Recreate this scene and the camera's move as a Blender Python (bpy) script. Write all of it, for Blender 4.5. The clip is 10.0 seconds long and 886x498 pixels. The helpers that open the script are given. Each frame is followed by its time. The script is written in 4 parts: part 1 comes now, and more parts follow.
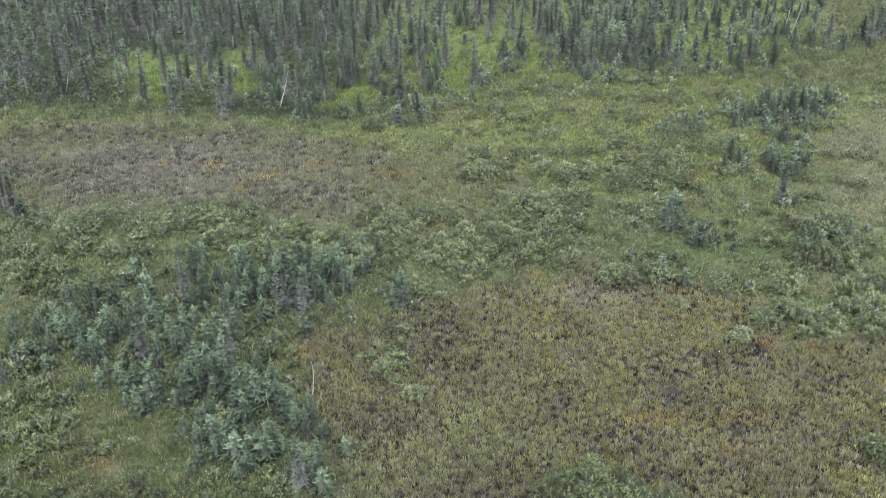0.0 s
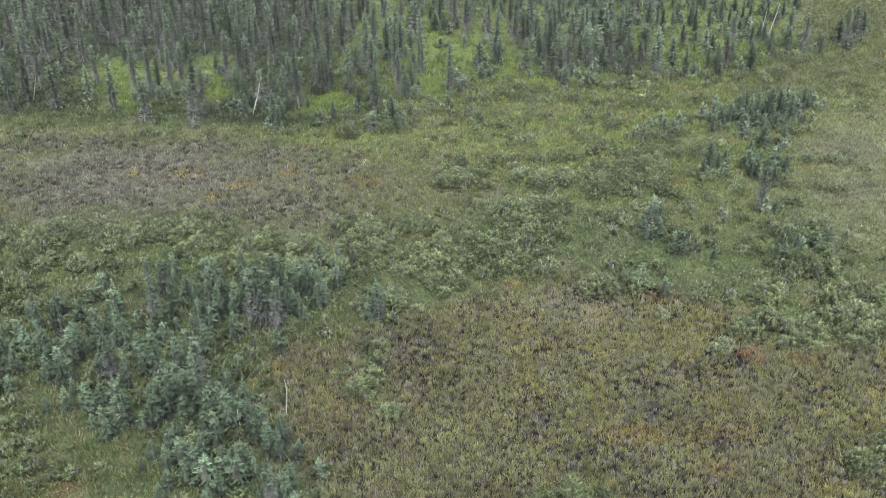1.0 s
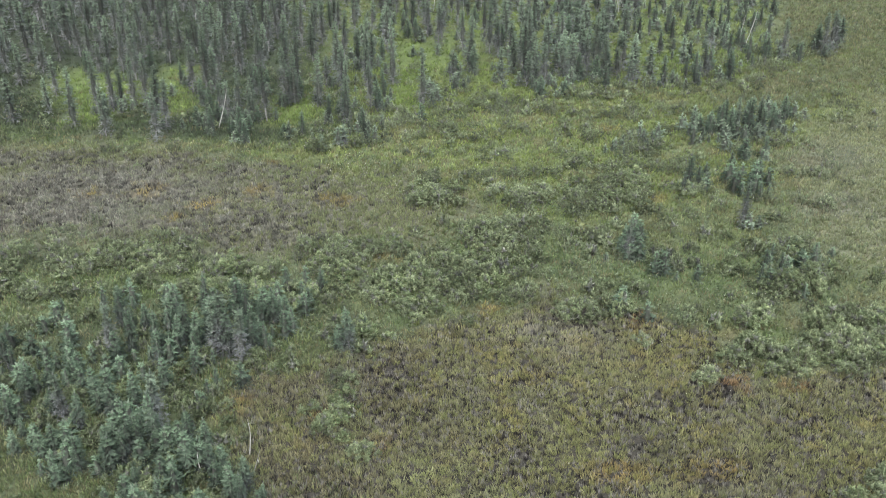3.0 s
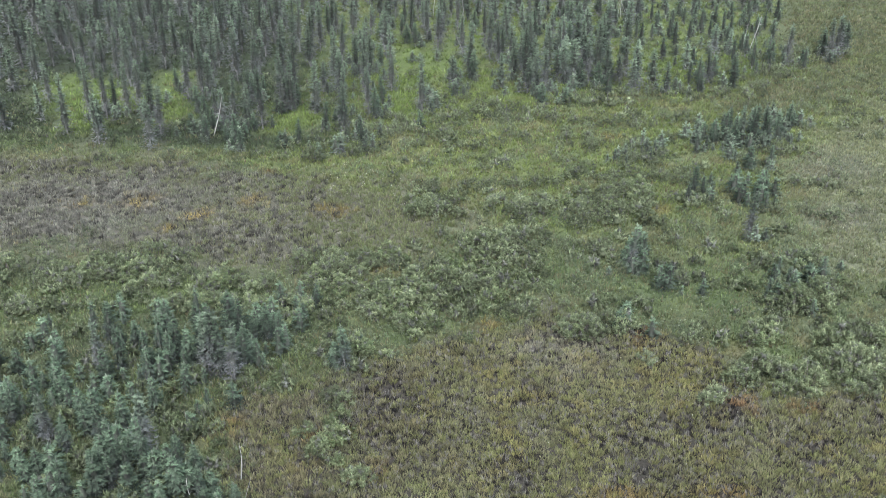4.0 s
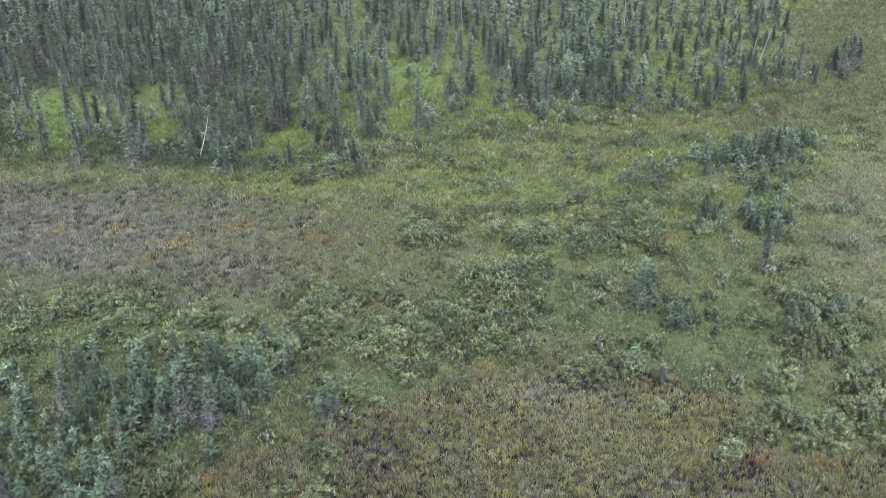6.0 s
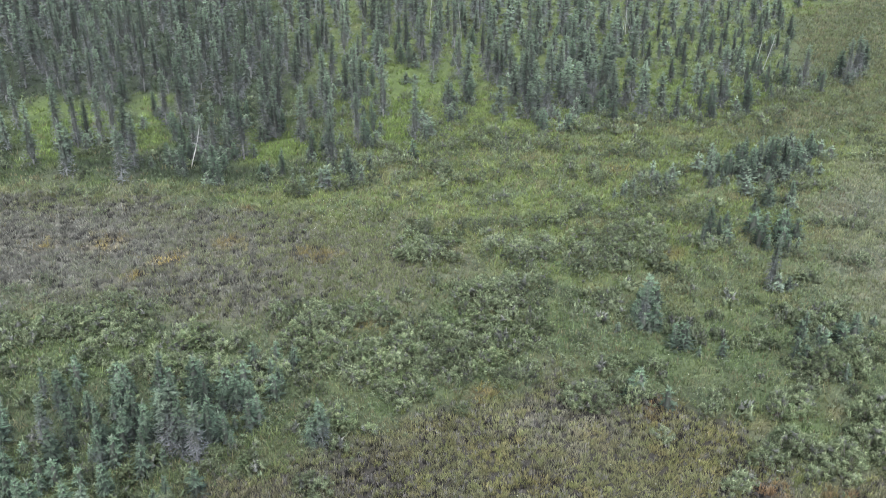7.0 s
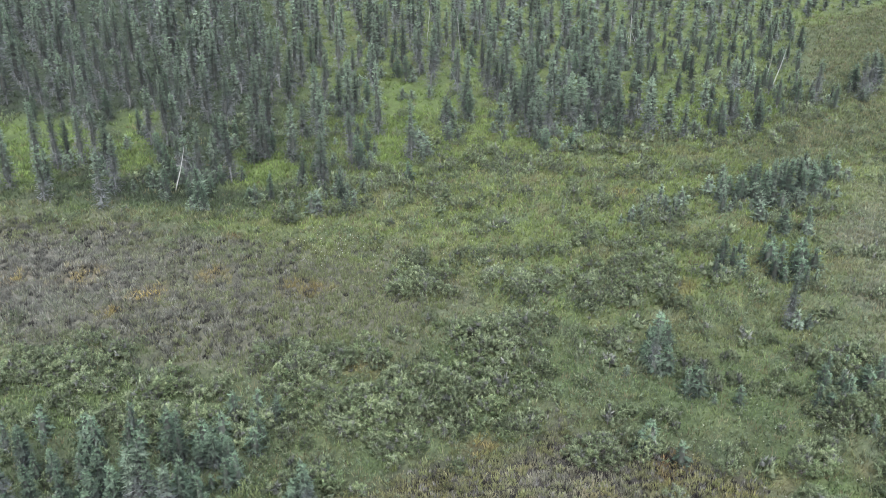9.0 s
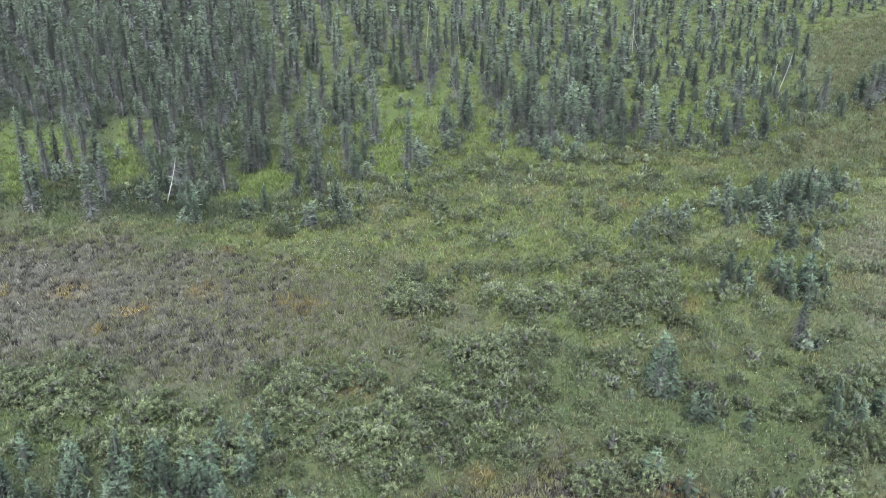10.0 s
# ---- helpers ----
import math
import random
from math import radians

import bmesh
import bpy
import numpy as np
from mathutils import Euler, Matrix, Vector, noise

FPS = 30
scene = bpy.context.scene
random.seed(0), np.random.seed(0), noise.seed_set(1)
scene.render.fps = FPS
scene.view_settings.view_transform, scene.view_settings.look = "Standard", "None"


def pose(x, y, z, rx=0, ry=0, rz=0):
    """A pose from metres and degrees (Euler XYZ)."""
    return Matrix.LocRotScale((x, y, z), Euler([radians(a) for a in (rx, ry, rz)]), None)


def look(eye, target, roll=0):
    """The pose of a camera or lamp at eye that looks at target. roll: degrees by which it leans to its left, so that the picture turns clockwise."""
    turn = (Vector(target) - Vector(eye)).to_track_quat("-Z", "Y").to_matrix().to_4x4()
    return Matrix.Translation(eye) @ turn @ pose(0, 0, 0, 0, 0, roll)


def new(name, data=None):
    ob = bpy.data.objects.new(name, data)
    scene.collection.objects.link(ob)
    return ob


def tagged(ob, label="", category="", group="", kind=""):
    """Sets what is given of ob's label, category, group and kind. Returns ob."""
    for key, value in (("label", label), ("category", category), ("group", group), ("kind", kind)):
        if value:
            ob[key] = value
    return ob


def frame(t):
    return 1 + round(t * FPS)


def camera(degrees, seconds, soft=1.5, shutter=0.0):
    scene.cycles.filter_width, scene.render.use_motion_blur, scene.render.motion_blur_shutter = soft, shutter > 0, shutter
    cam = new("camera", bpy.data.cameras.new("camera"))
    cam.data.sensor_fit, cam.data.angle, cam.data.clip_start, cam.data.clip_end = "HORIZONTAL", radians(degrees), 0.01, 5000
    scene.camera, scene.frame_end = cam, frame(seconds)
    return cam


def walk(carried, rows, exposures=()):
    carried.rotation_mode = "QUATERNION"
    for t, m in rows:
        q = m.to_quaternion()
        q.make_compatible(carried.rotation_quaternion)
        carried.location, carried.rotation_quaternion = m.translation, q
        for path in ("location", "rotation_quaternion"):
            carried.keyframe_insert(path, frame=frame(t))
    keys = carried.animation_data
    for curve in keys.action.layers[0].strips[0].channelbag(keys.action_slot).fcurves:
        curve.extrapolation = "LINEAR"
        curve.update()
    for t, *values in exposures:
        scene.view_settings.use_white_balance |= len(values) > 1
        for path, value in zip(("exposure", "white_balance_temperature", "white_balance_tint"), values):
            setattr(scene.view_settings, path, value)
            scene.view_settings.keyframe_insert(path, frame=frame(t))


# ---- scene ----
cam = camera(49.1, 10.0, soft=0.95)
PATH = [
    (0, (-0.031, -0.055, 37.394), (0.253, 1.693, 36.465), -0.4),
    (0.5, (0.228, 0.731, 37.379), (0.534, 2.477, 36.451), -0.4),
    (1, (0.454, 1.603, 37.37), (0.781, 3.344, 36.443), -0.3),
    (1.5, (0.718, 2.433, 37.361), (1.064, 4.171, 36.434), -0.2),
    (2, (0.968, 3.25, 37.367), (1.331, 4.985, 36.44), -0.1),
    (2.5, (1.19, 4.157, 37.35), (1.563, 5.89, 36.424), -0.1),
    (4, (1.967, 7.186, 37.25), (2.342, 8.921, 36.328), 0.0),
    (4.5, (2.274, 8.308, 37.197), (2.649, 10.044, 36.277), 0.1),
    (5, (2.589, 9.607, 37.172), (2.966, 11.344, 36.253), 0.1),
    (5.5, (2.963, 10.899, 37.143), (3.34, 12.636, 36.227), 0.1),
    (5.7, (3.123, 11.433, 37.135), (3.499, 13.171, 36.219), 0.1),
    (7, (4.172, 14.91, 37.043), (4.549, 16.649, 36.13), 0.1),
    (7.5, (4.537, 16.155, 37.016), (4.914, 17.895, 36.105), 0.1),
    (8, (4.912, 17.433, 37.008), (5.288, 19.173, 36.098), 0.1),
    (8.5, (5.263, 18.72, 36.962), (5.64, 20.461, 36.054), 0.1),
    (9, (5.67, 19.987, 36.914), (6.045, 21.73, 36.007), 0.0),
    (9.5, (6.041, 21.19, 36.902), (6.415, 22.933, 35.996), 0.0),
    (10, (6.37, 22.418, 36.86), (6.745, 24.162, 35.956), 0.1),
]
walk(cam, [(t, look(eye, target, roll)) for t, eye, target, roll in PATH], exposures=[(0.0, 1.5, 5900, 5), (1.5, 1.5, 6100, 4), (2.6, 1.5, 6050, 4), (4.2, 1.48, 5700, 6), (10.0, 1.48, 5650, 6)])

# ---- light: a bright overcast sky ----
world = bpy.data.worlds.new("overcast_sky")
scene.world = world
world.use_nodes = True
wn, wl = world.node_tree.nodes, world.node_tree.links
sky = wn.new("ShaderNodeTexSky")
sky.sky_type, sky.sun_disc = "NISHITA", False
sky.sun_elevation, sky.sun_rotation = radians(52), radians(200)
sky.air_density, sky.dust_density, sky.ozone_density = 1.0, 6.0, 0.6
calm = wn.new("ShaderNodeHueSaturation")
calm.inputs["Saturation"].default_value = 0.6
wl.new(sky.outputs[0], calm.inputs["Color"])
wl.new(calm.outputs[0], wn["Background"].inputs[0])
wn["Background"].inputs[1].default_value = 0.15
sun = new("sun", bpy.data.lights.new("sun", "SUN"))
sun.data.energy, sun.data.angle, sun.data.color = 1.5, radians(25), (1.0, 0.97, 0.92)
sun.matrix_world = look((0, 0, 60), (-18, 32, -30))


# ---- noise and plan of the bog ----
rng = np.random.default_rng(7)
TABLE = rng.random((256, 256))


def vnoise(x, y, size, shift=0):
    """Smooth noise in 0 to 1 with cells of that size in metres."""
    u, v = np.asarray(x) / size + 37.3 * shift, np.asarray(y) / size + 11.7 * shift
    i, j = np.floor(u).astype(int), np.floor(v).astype(int)
    a, b = u - i, v - j
    a, b = a * a * (3 - 2 * a), b * b * (3 - 2 * b)
    i0, i1, j0, j1 = i % 256, (i + 1) % 256, j % 256, (j + 1) % 256
    return (TABLE[i0, j0] * (1 - a) + TABLE[i1, j0] * a) * (1 - b) + (TABLE[i0, j1] * (1 - a) + TABLE[i1, j1] * a) * b


def inside(x, y, outline, soft=1.5, rough=2.0):
    """How far a place lies inside an outline: 1 well inside, 0 outside, with an uneven edge."""
    x, y = np.asarray(x, float), np.asarray(y, float)
    odd, near = np.zeros(x.shape, bool), np.full(x.shape, 1e9)
    for (x0, y0), (x1, y1) in zip(outline, outline[1:] + outline[:1]):
        cross = ((y0 > y) != (y1 > y)) & (x < (x1 - x0) * (y - y0) / (y1 - y0 + 1e-9) + x0)
        odd ^= cross
        t = np.clip(((x - x0) * (x1 - x0) + (y - y0) * (y1 - y0)) / ((x1 - x0) ** 2 + (y1 - y0) ** 2 + 1e-9), 0, 1)
        near = np.minimum(near, np.hypot(x - x0 - t * (x1 - x0), y - y0 - t * (y1 - y0)))
    d = np.where(odd, near, -near) + rough * (vnoise(x, y, 2.6, 3) - 0.5) + 0.6 * rough * (vnoise(x, y, 0.9, 5) - 0.5)
    return np.clip(d / soft + 0.5, 0, 1)


BOG_SOUTH = [(-2.8, 58.2), (0.4, 59.9), (4.2, 60.6), (8.8, 61.0), (13.5, 62.9), (18.5, 65.0), (22.9, 67.3), (24.4, 63.2), (28.5, 61.6),
             (32.0, 58.2), (31.8, 53.6), (35.2, 52.2), (40.2, 51.3), (47.0, 50.0), (52.0, 30.0), (30.0, 24.0), (3.0, 32.0), (2.5, 40.0), (1.0, 45.3), (0.0, 50.5), (-1.3, 55.5)]
BOG_WEST = [(-52.0, 109.0), (-31.7, 106.5), (-16.6, 105.1), (-6.1, 101.4), (2.2, 96.0), (10.4, 95.0), (15.4, 92.5), (15.6, 86.7), (19.4, 83.5), (17.2, 78.4),
            (8.3, 77.3), (3.2, 76.4), (-1.6, 78.4), (-4.6, 81.1), (-11.7, 83.0), (-24.1, 85.8), (-30.0, 90.0), (-52.0, 92.0)]
BOG_EAST = [(82.0, 108.0), (70.5, 101.5), (61.7, 95.4), (54.1, 84.6), (50.2, 75.9), (48.3, 68.2), (49.3, 62.0), (58.0, 56.0), (110.0, 70.0), (110.0, 112.0)]
LANE_EAST = [(120.0, 116.0), (92.0, 122.0), (76.0, 117.0), (65.9, 112.3), (54.0, 104.8), (60.0, 103.0), (69.6, 104.0), (82.0, 108.0), (115.0, 108.0)]
CLEARING_EAST = [(88.0, 150.0), (102.0, 160.0), (125.0, 165.0), (120.0, 120.0), (88.0, 119.0), (77.0, 119.0), (76.0, 128.0), (80.0, 138.0)]
GLADES = [
    [(16.7, 109.8), (19.7, 126.8), (24.4, 139.3), (31.7, 135.3), (32.2, 128.4), (26.1, 122.4), (22.0, 109.1)],
    [(-23.0, 134.0), (-16.5, 133.5), (-9.0, 128.0), (-8.5, 119.0), (-12.2, 113.0), (-18.5, 112.5)],
    [(51.0, 127.0), (61.0, 125.0), (57.5, 115.0), (52.5, 115.5)],
    [(-8.6, 134.0), (-3.5, 133.0), (-3.0, 116.0), (-8.0, 113.0)],
    [(4.0, 117.0), (11.0, 118.0), (10.0, 108.0), (4.0, 108.0)],
    [(35.0, 143.0), (46.0, 142.0), (46.0, 136.0), (35.0, 137.0)],
    [(17.0, 152.0), (23.0, 152.0), (23.0, 147.0), (17.0, 147.0)],
]
WOODS = [(-80.0, 116.0), (-30.0, 113.5), (-16.0, 109.5), (-7.0, 107.0), (2.0, 101.5), (8.0, 103.0), (14.0, 106.0), (22.0, 110.0), (34.0, 110.0), (44.0, 112.0),
         (54.0, 110.5), (63.0, 113.0), (72.0, 117.5), (77.0, 124.0), (84.0, 140.0), (96.0, 158.0), (130.0, 168.0), (140.0, 260.0), (-80.0, 260.0)]
GROVE = [(-20.5, 66.0), (-17.6, 69.7), (-14.0, 70.2), (-8.8, 70.0), (-7.9, 72.0), (-1.5, 71.3), (5.0, 69.7), (6.4, 66.9), (4.6, 63.0), (1.6, 61.3), (-0.6, 58.8), (-3.5, 56.2),
         (-3.8, 55.0), (-1.8, 51.8), (-1.2, 49.1), (0.9, 46.0), (1.0, 42.5), (-3.0, 42.5), (-8.0, 47.5), (-9.0, 50.7), (-12.8, 52.6), (-15.0, 55.5), (-20.5, 55.5)]
BAND = [(-34.0, 84.0), (-12.0, 82.0), (-4.0, 80.0), (3.0, 76.0), (12.0, 78.5), (20.0, 81.0), (24.0, 75.0), (30.0, 72.0), (45.0, 70.0), (48.0, 62.0), (34.0, 60.0),
        (24.0, 66.5), (12.0, 63.5), (4.0, 62.0), (-2.0, 61.0), (-8.0, 70.0), (-14.0, 70.0), (-28.0, 68.0)]
BUSHES = [
    [(13.4, 73.2), (16.3, 74.0), (20.7, 73.8), (21.1, 70.2), (19.5, 67.9), (16.1, 66.2), (15.6, 63.8), (12.3, 64.2), (9.3, 67.7), (9.3, 70.7)],
    [(17.9, 75.9), (20.0, 77.9), (23.6, 79.2), (24.3, 77.0), (22.7, 73.8), (19.2, 74.5)],
    [(23.6, 82.5), (25.2, 84.9), (29.8, 85.1), (34.3, 85.5), (39.4, 85.5), (37.1, 80.4), (28.8, 82.0)],
    [(15.2, 83.9), (16.3, 86.6), (20.3, 86.9), (19.8, 83.3)],
    [(22.2, 61.8), (23.0, 63.9), (24.7, 64.3), (25.7, 63.6), (24.9, 61.0)],
    [(33.9, 58.3), (35.3, 60.1), (37.5, 59.9), (36.2, 57.9)],
    [(5.5, 73.9), (8.8, 77.1), (12.4, 76.9), (13.7, 75.2), (10.0, 73.9), (7.5, 71.1)],
    [(-12.1, 77.3), (-12.8, 81.3), (-6.3, 80.3), (-3.9, 76.6), (-5.4, 74.8), (-10.5, 76.3)],
    [(-6.9, 72.0), (-1.2, 76.7), (2.6, 74.1), (5.5, 70.9), (5.5, 67.1), (2.5, 68.8), (-1.7, 70.9)],
]
CONIFER_BUSHES = [
    [(29.7, 69.7), (31.2, 73.1), (33.4, 75.0), (33.7, 71.8), (32.5, 68.8)],
    [(39.3, 64.3), (41.5, 67.2), (45.8, 70.0), (47.5, 68.1), (41.7, 59.6), (39.7, 61.8)],
    [(25.4, 61.1), (26.9, 63.3), (28.5, 63.6), (29.6, 62.5), (28.4, 60.5)],
    [(46.4, 91.5), (48.0, 95.7), (52.4, 99.8), (58.3, 101.7), (62.4, 100.0), (58.7, 94.9), (54.1, 91.1), (49.0, 90.0)],
    [(36.5, 91.7), (39.4, 95.5), (45.6, 95.6), (48.9, 98.3), (48.1, 94.3), (41.7, 91.9), (37.3, 90.4)],
    [(43.3, 80.2), (45.6, 83.6), (52.0, 86.7), (47.6, 78.6)],
    [(40.0, 80.9), (42.7, 85.3), (44.7, 84.9), (42.4, 80.4)],
    [(7.4, 97.6), (8.1, 102.2), (9.6, 101.2), (9.8, 97.1)],
    [(10.3, 99.8), (11.5, 104.8), (15.8, 104.6), (15.5, 100.0)],
    [(31.4, 66.0), (33.0, 69.0), (36.2, 69.1), (34.7, 65.3)],
]
NEAR_BUSHES = [
    [(31.3, 39.9), (33.1, 42.0), (36.2, 42.8), (33.7, 39.1)],
    [(33.5, 58.3), (35.6, 60.5), (37.6, 59.9), (36.3, 57.5)],
    [(38.4, 62.7), (41.8, 67.8), (45.1, 69.1), (44.9, 63.6), (42.3, 60.5)],
    [(37.7, 54.3), (40.3, 57.2), (47.2, 59.0), (42.6, 52.2), (38.1, 51.8)],
    [(32.1, 53.4), (34.0, 55.7), (37.7, 54.3), (36.2, 51.8)],
    [(28.5, 52.4), (29.4, 53.3), (30.6, 52.8), (30.0, 51.6)],
    [(3.2, 53.4), (5.3, 58.2), (6.5, 58.7), (6.3, 55.4), (5.0, 52.4)],
    [(5.9, 50.2), (6.3, 51.9), (7.0, 51.8), (6.8, 50.0)],
    [(-8.0, 48.7), (-7.6, 49.6), (-4.1, 48.8), (-1.9, 46.9)],
]
PLOT = [(-22.0, 38.0), (12.0, 33.0), (36.0, 33.0), (57.0, 56.0), (113.0, 152.0), (127.0, 203.0), (-38.0, 206.0), (-50.0, 175.0), (-35.0, 100.0)]

# moss patches: x, y, radius, colour
RUST, STRAW, OCHRE, ASH, PALE = (0.165, 0.085, 0.045), (0.29, 0.22, 0.085), (0.21, 0.145, 0.06), (0.19, 0.18, 0.17), (0.165, 0.175, 0.095)
PATCHES = [
    (-2.6, 88.4, 1.3, STRAW), (-8.5, 92.5, 1.5, STRAW), (-13.5, 93.0, 1.0, STRAW), (2.2, 90.4, 1.6, OCHRE), (-5.5, 86.0, 0.8, STRAW), (9.3, 86.6, 1.7, OCHRE),
    (3.9, 97.0, 0.9, RUST), (-9.0, 95.5, 3.0, ASH), (-19.0, 98.0, 3.5, ASH), (-12.0, 88.0, 5.0, ASH), (22.0, 61.0, 3.5, ASH), (-15.6, 47.2, 0.9, RUST), (-12.9, 47.5, 0.9, RUST),
    (7.2, 50.6, 1.2, RUST), (31.0, 52.3, 1.3, RUST), (17.4, 65.0, 1.3, OCHRE), (28.5, 61.0, 1.5, RUST), (37.5, 80.5, 1.1, OCHRE), (4.2, 54.6, 1.0, OCHRE), (-1.2, 57.0, 1.0, OCHRE),
]
PATCHES += [
    (12.0, 75.0, 1.4, OCHRE), (40.0, 99.0, 1.2, OCHRE), (20.5, 45.5, 1.4, OCHRE), (26.0, 44.5, 1.3, OCHRE), (24.0, 41.5, 1.0, OCHRE), (34.5, 51.6, 1.2, RUST),
    (5.0, 56.5, 1.6, PALE), (6.0, 53.5, 1.6, PALE), (6.2, 50.5, 1.6, PALE), (8.5, 48.2, 2.2, PALE), (10.8, 46.2, 2.2, PALE), (13.0, 44.0, 2.4, PALE), (7.0, 43.5, 3.0, PALE),
    (53.0, 76.0, 3.0, ASH), (58.0, 86.0, 5.0, ASH),
]


def plan(x, y):
    """Ground kinds at given places: a dictionary of weights."""
    s, w, e = inside(x, y, BOG_SOUTH, 3.0, 3.0), inside(x, y, BOG_WEST, 7.0, 6.0), inside(x, y, BOG_EAST, 6.0, 5.0)
    lane = np.maximum(inside(x, y, LANE_EAST, 4.0), inside(x, y, CLEARING_EAST, 5.0, 4.0))
    glade = np.zeros(np.shape(x))
    for g in GLADES:
        glade = np.maximum(glade, inside(x, y, g, 3.0, 3.0))
    return {"south": s, "west": w, "east": e, "lane": lane, "glade": glade, "woods": inside(x, y, WOODS, 4.0, 3.0), "grove": inside(x, y, GROVE, 2.0), "band": inside(x, y, BAND, 4.0, 3.0)}


def mix(a, b, t):
    t = np.asarray(t)[..., None]
    return np.asarray(a) * (1 - t) + np.asarray(b) * t


def sedge_colour(x, y, p):
    """Base colour of the grass and sedge that grows at given places, with woodland shade mixed in."""
    c = mix(np.tile((0.125, 0.155, 0.055), (len(x), 1)), (0.150, 0.150, 0.075), vnoise(x, y, 5.0, 1))
    c = mix(c, (0.095, 0.130, 0.052), 0.8 * np.clip(vnoise(x, y, 1.7, 2) * 2.4 - 0.9, 0, 1))
    c = mix(c, (0.160, 0.190, 0.060), 0.75 * np.clip((y - 72) / 14, 0, 1) * np.clip((x + 4) / 12, 0, 1))
    c = mix(c, (0.170, 0.150, 0.080), 0.75 * np.clip(vnoise(x, y, 2.3, 14) * 3.0 - 1.9, 0, 1))
    c = mix(c, (0.145, 0.170, 0.105), 0.7 * np.clip(vnoise(x, y, 1.1, 15) * 3.0 - 1.7, 0, 1))
    # deep woods: dark moss, and the forest's shade put into the colour
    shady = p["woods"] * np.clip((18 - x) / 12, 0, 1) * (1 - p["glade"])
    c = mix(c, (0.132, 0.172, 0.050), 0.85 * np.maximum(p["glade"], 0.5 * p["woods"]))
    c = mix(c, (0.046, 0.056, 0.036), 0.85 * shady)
    c = mix(c, (0.105, 0.135, 0.055), 0.6 * p["band"])
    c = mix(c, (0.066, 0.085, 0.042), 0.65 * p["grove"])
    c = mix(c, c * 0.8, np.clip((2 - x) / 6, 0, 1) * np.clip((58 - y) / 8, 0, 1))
    brown = mix(np.tile((0.150, 0.151, 0.070), (len(x), 1)), (0.142, 0.139, 0.090), vnoise(x, y, 3.0, 4))
    brown = mix(brown, (0.168, 0.150, 0.068), np.clip(vnoise(x, y, 1.3, 6) * 2.2 - 1.2, 0, 1))
    grey = mix(np.tile((0.132, 0.140, 0.070), (len(x), 1)), (0.150, 0.146, 0.092), vnoise(x, y, 4.0, 8))
    grey = mix(grey, (0.140, 0.148, 0.078), np.clip((x + 2) / 14, 0, 0.8))
    lilac = np.clip(1.5 - np.hypot((x + 12) / 11, (y - 92) / 6.5) + 0.8 * (vnoise(x, y, 3.0, 16) - 0.5), 0, 1)
    grey = mix(grey, (0.175, 0.168, 0.140), 0.7 * lilac)
    brown = mix(brown, (0.122, 0.112, 0.076), 0.75 * np.clip((15 - x) / 8, 0, 1) * np.clip(0.3 + 1.2 * vnoise(x, y, 2.5, 17), 0, 1))
    c = mix(c, brown, p["south"])
    c = mix(c, grey, p["west"])
    c = mix(c, (0.190, 0.190, 0.122), 0.8 * p["east"])
    c = mix(c, (0.108, 0.118, 0.060), 0.85 * p["lane"])
    for px, py, r, colour in PATCHES:
        d = np.hypot(x - px, (y - py) * 1.2) + r * 1.3 * (vnoise(x, y, 0.8, 9) - 0.5)
        c = mix(c, colour, (0.35 if colour is ASH else 0.6 if colour is PALE else 0.85 if colour is STRAW else 0.6) * np.clip((1.6 if colour is STRAW else 1.4) - d / r, 0, 1))
    return c


def hump(x, y):
    """Height of the peat surface."""
    h = 0.30 * (vnoise(x, y, 4.0, 12) - 0.5) + 0.12 * (vnoise(x, y, 1.2, 13) - 0.5)
    return h * np.clip((260 - np.abs(y)) / 60, 0, 1)


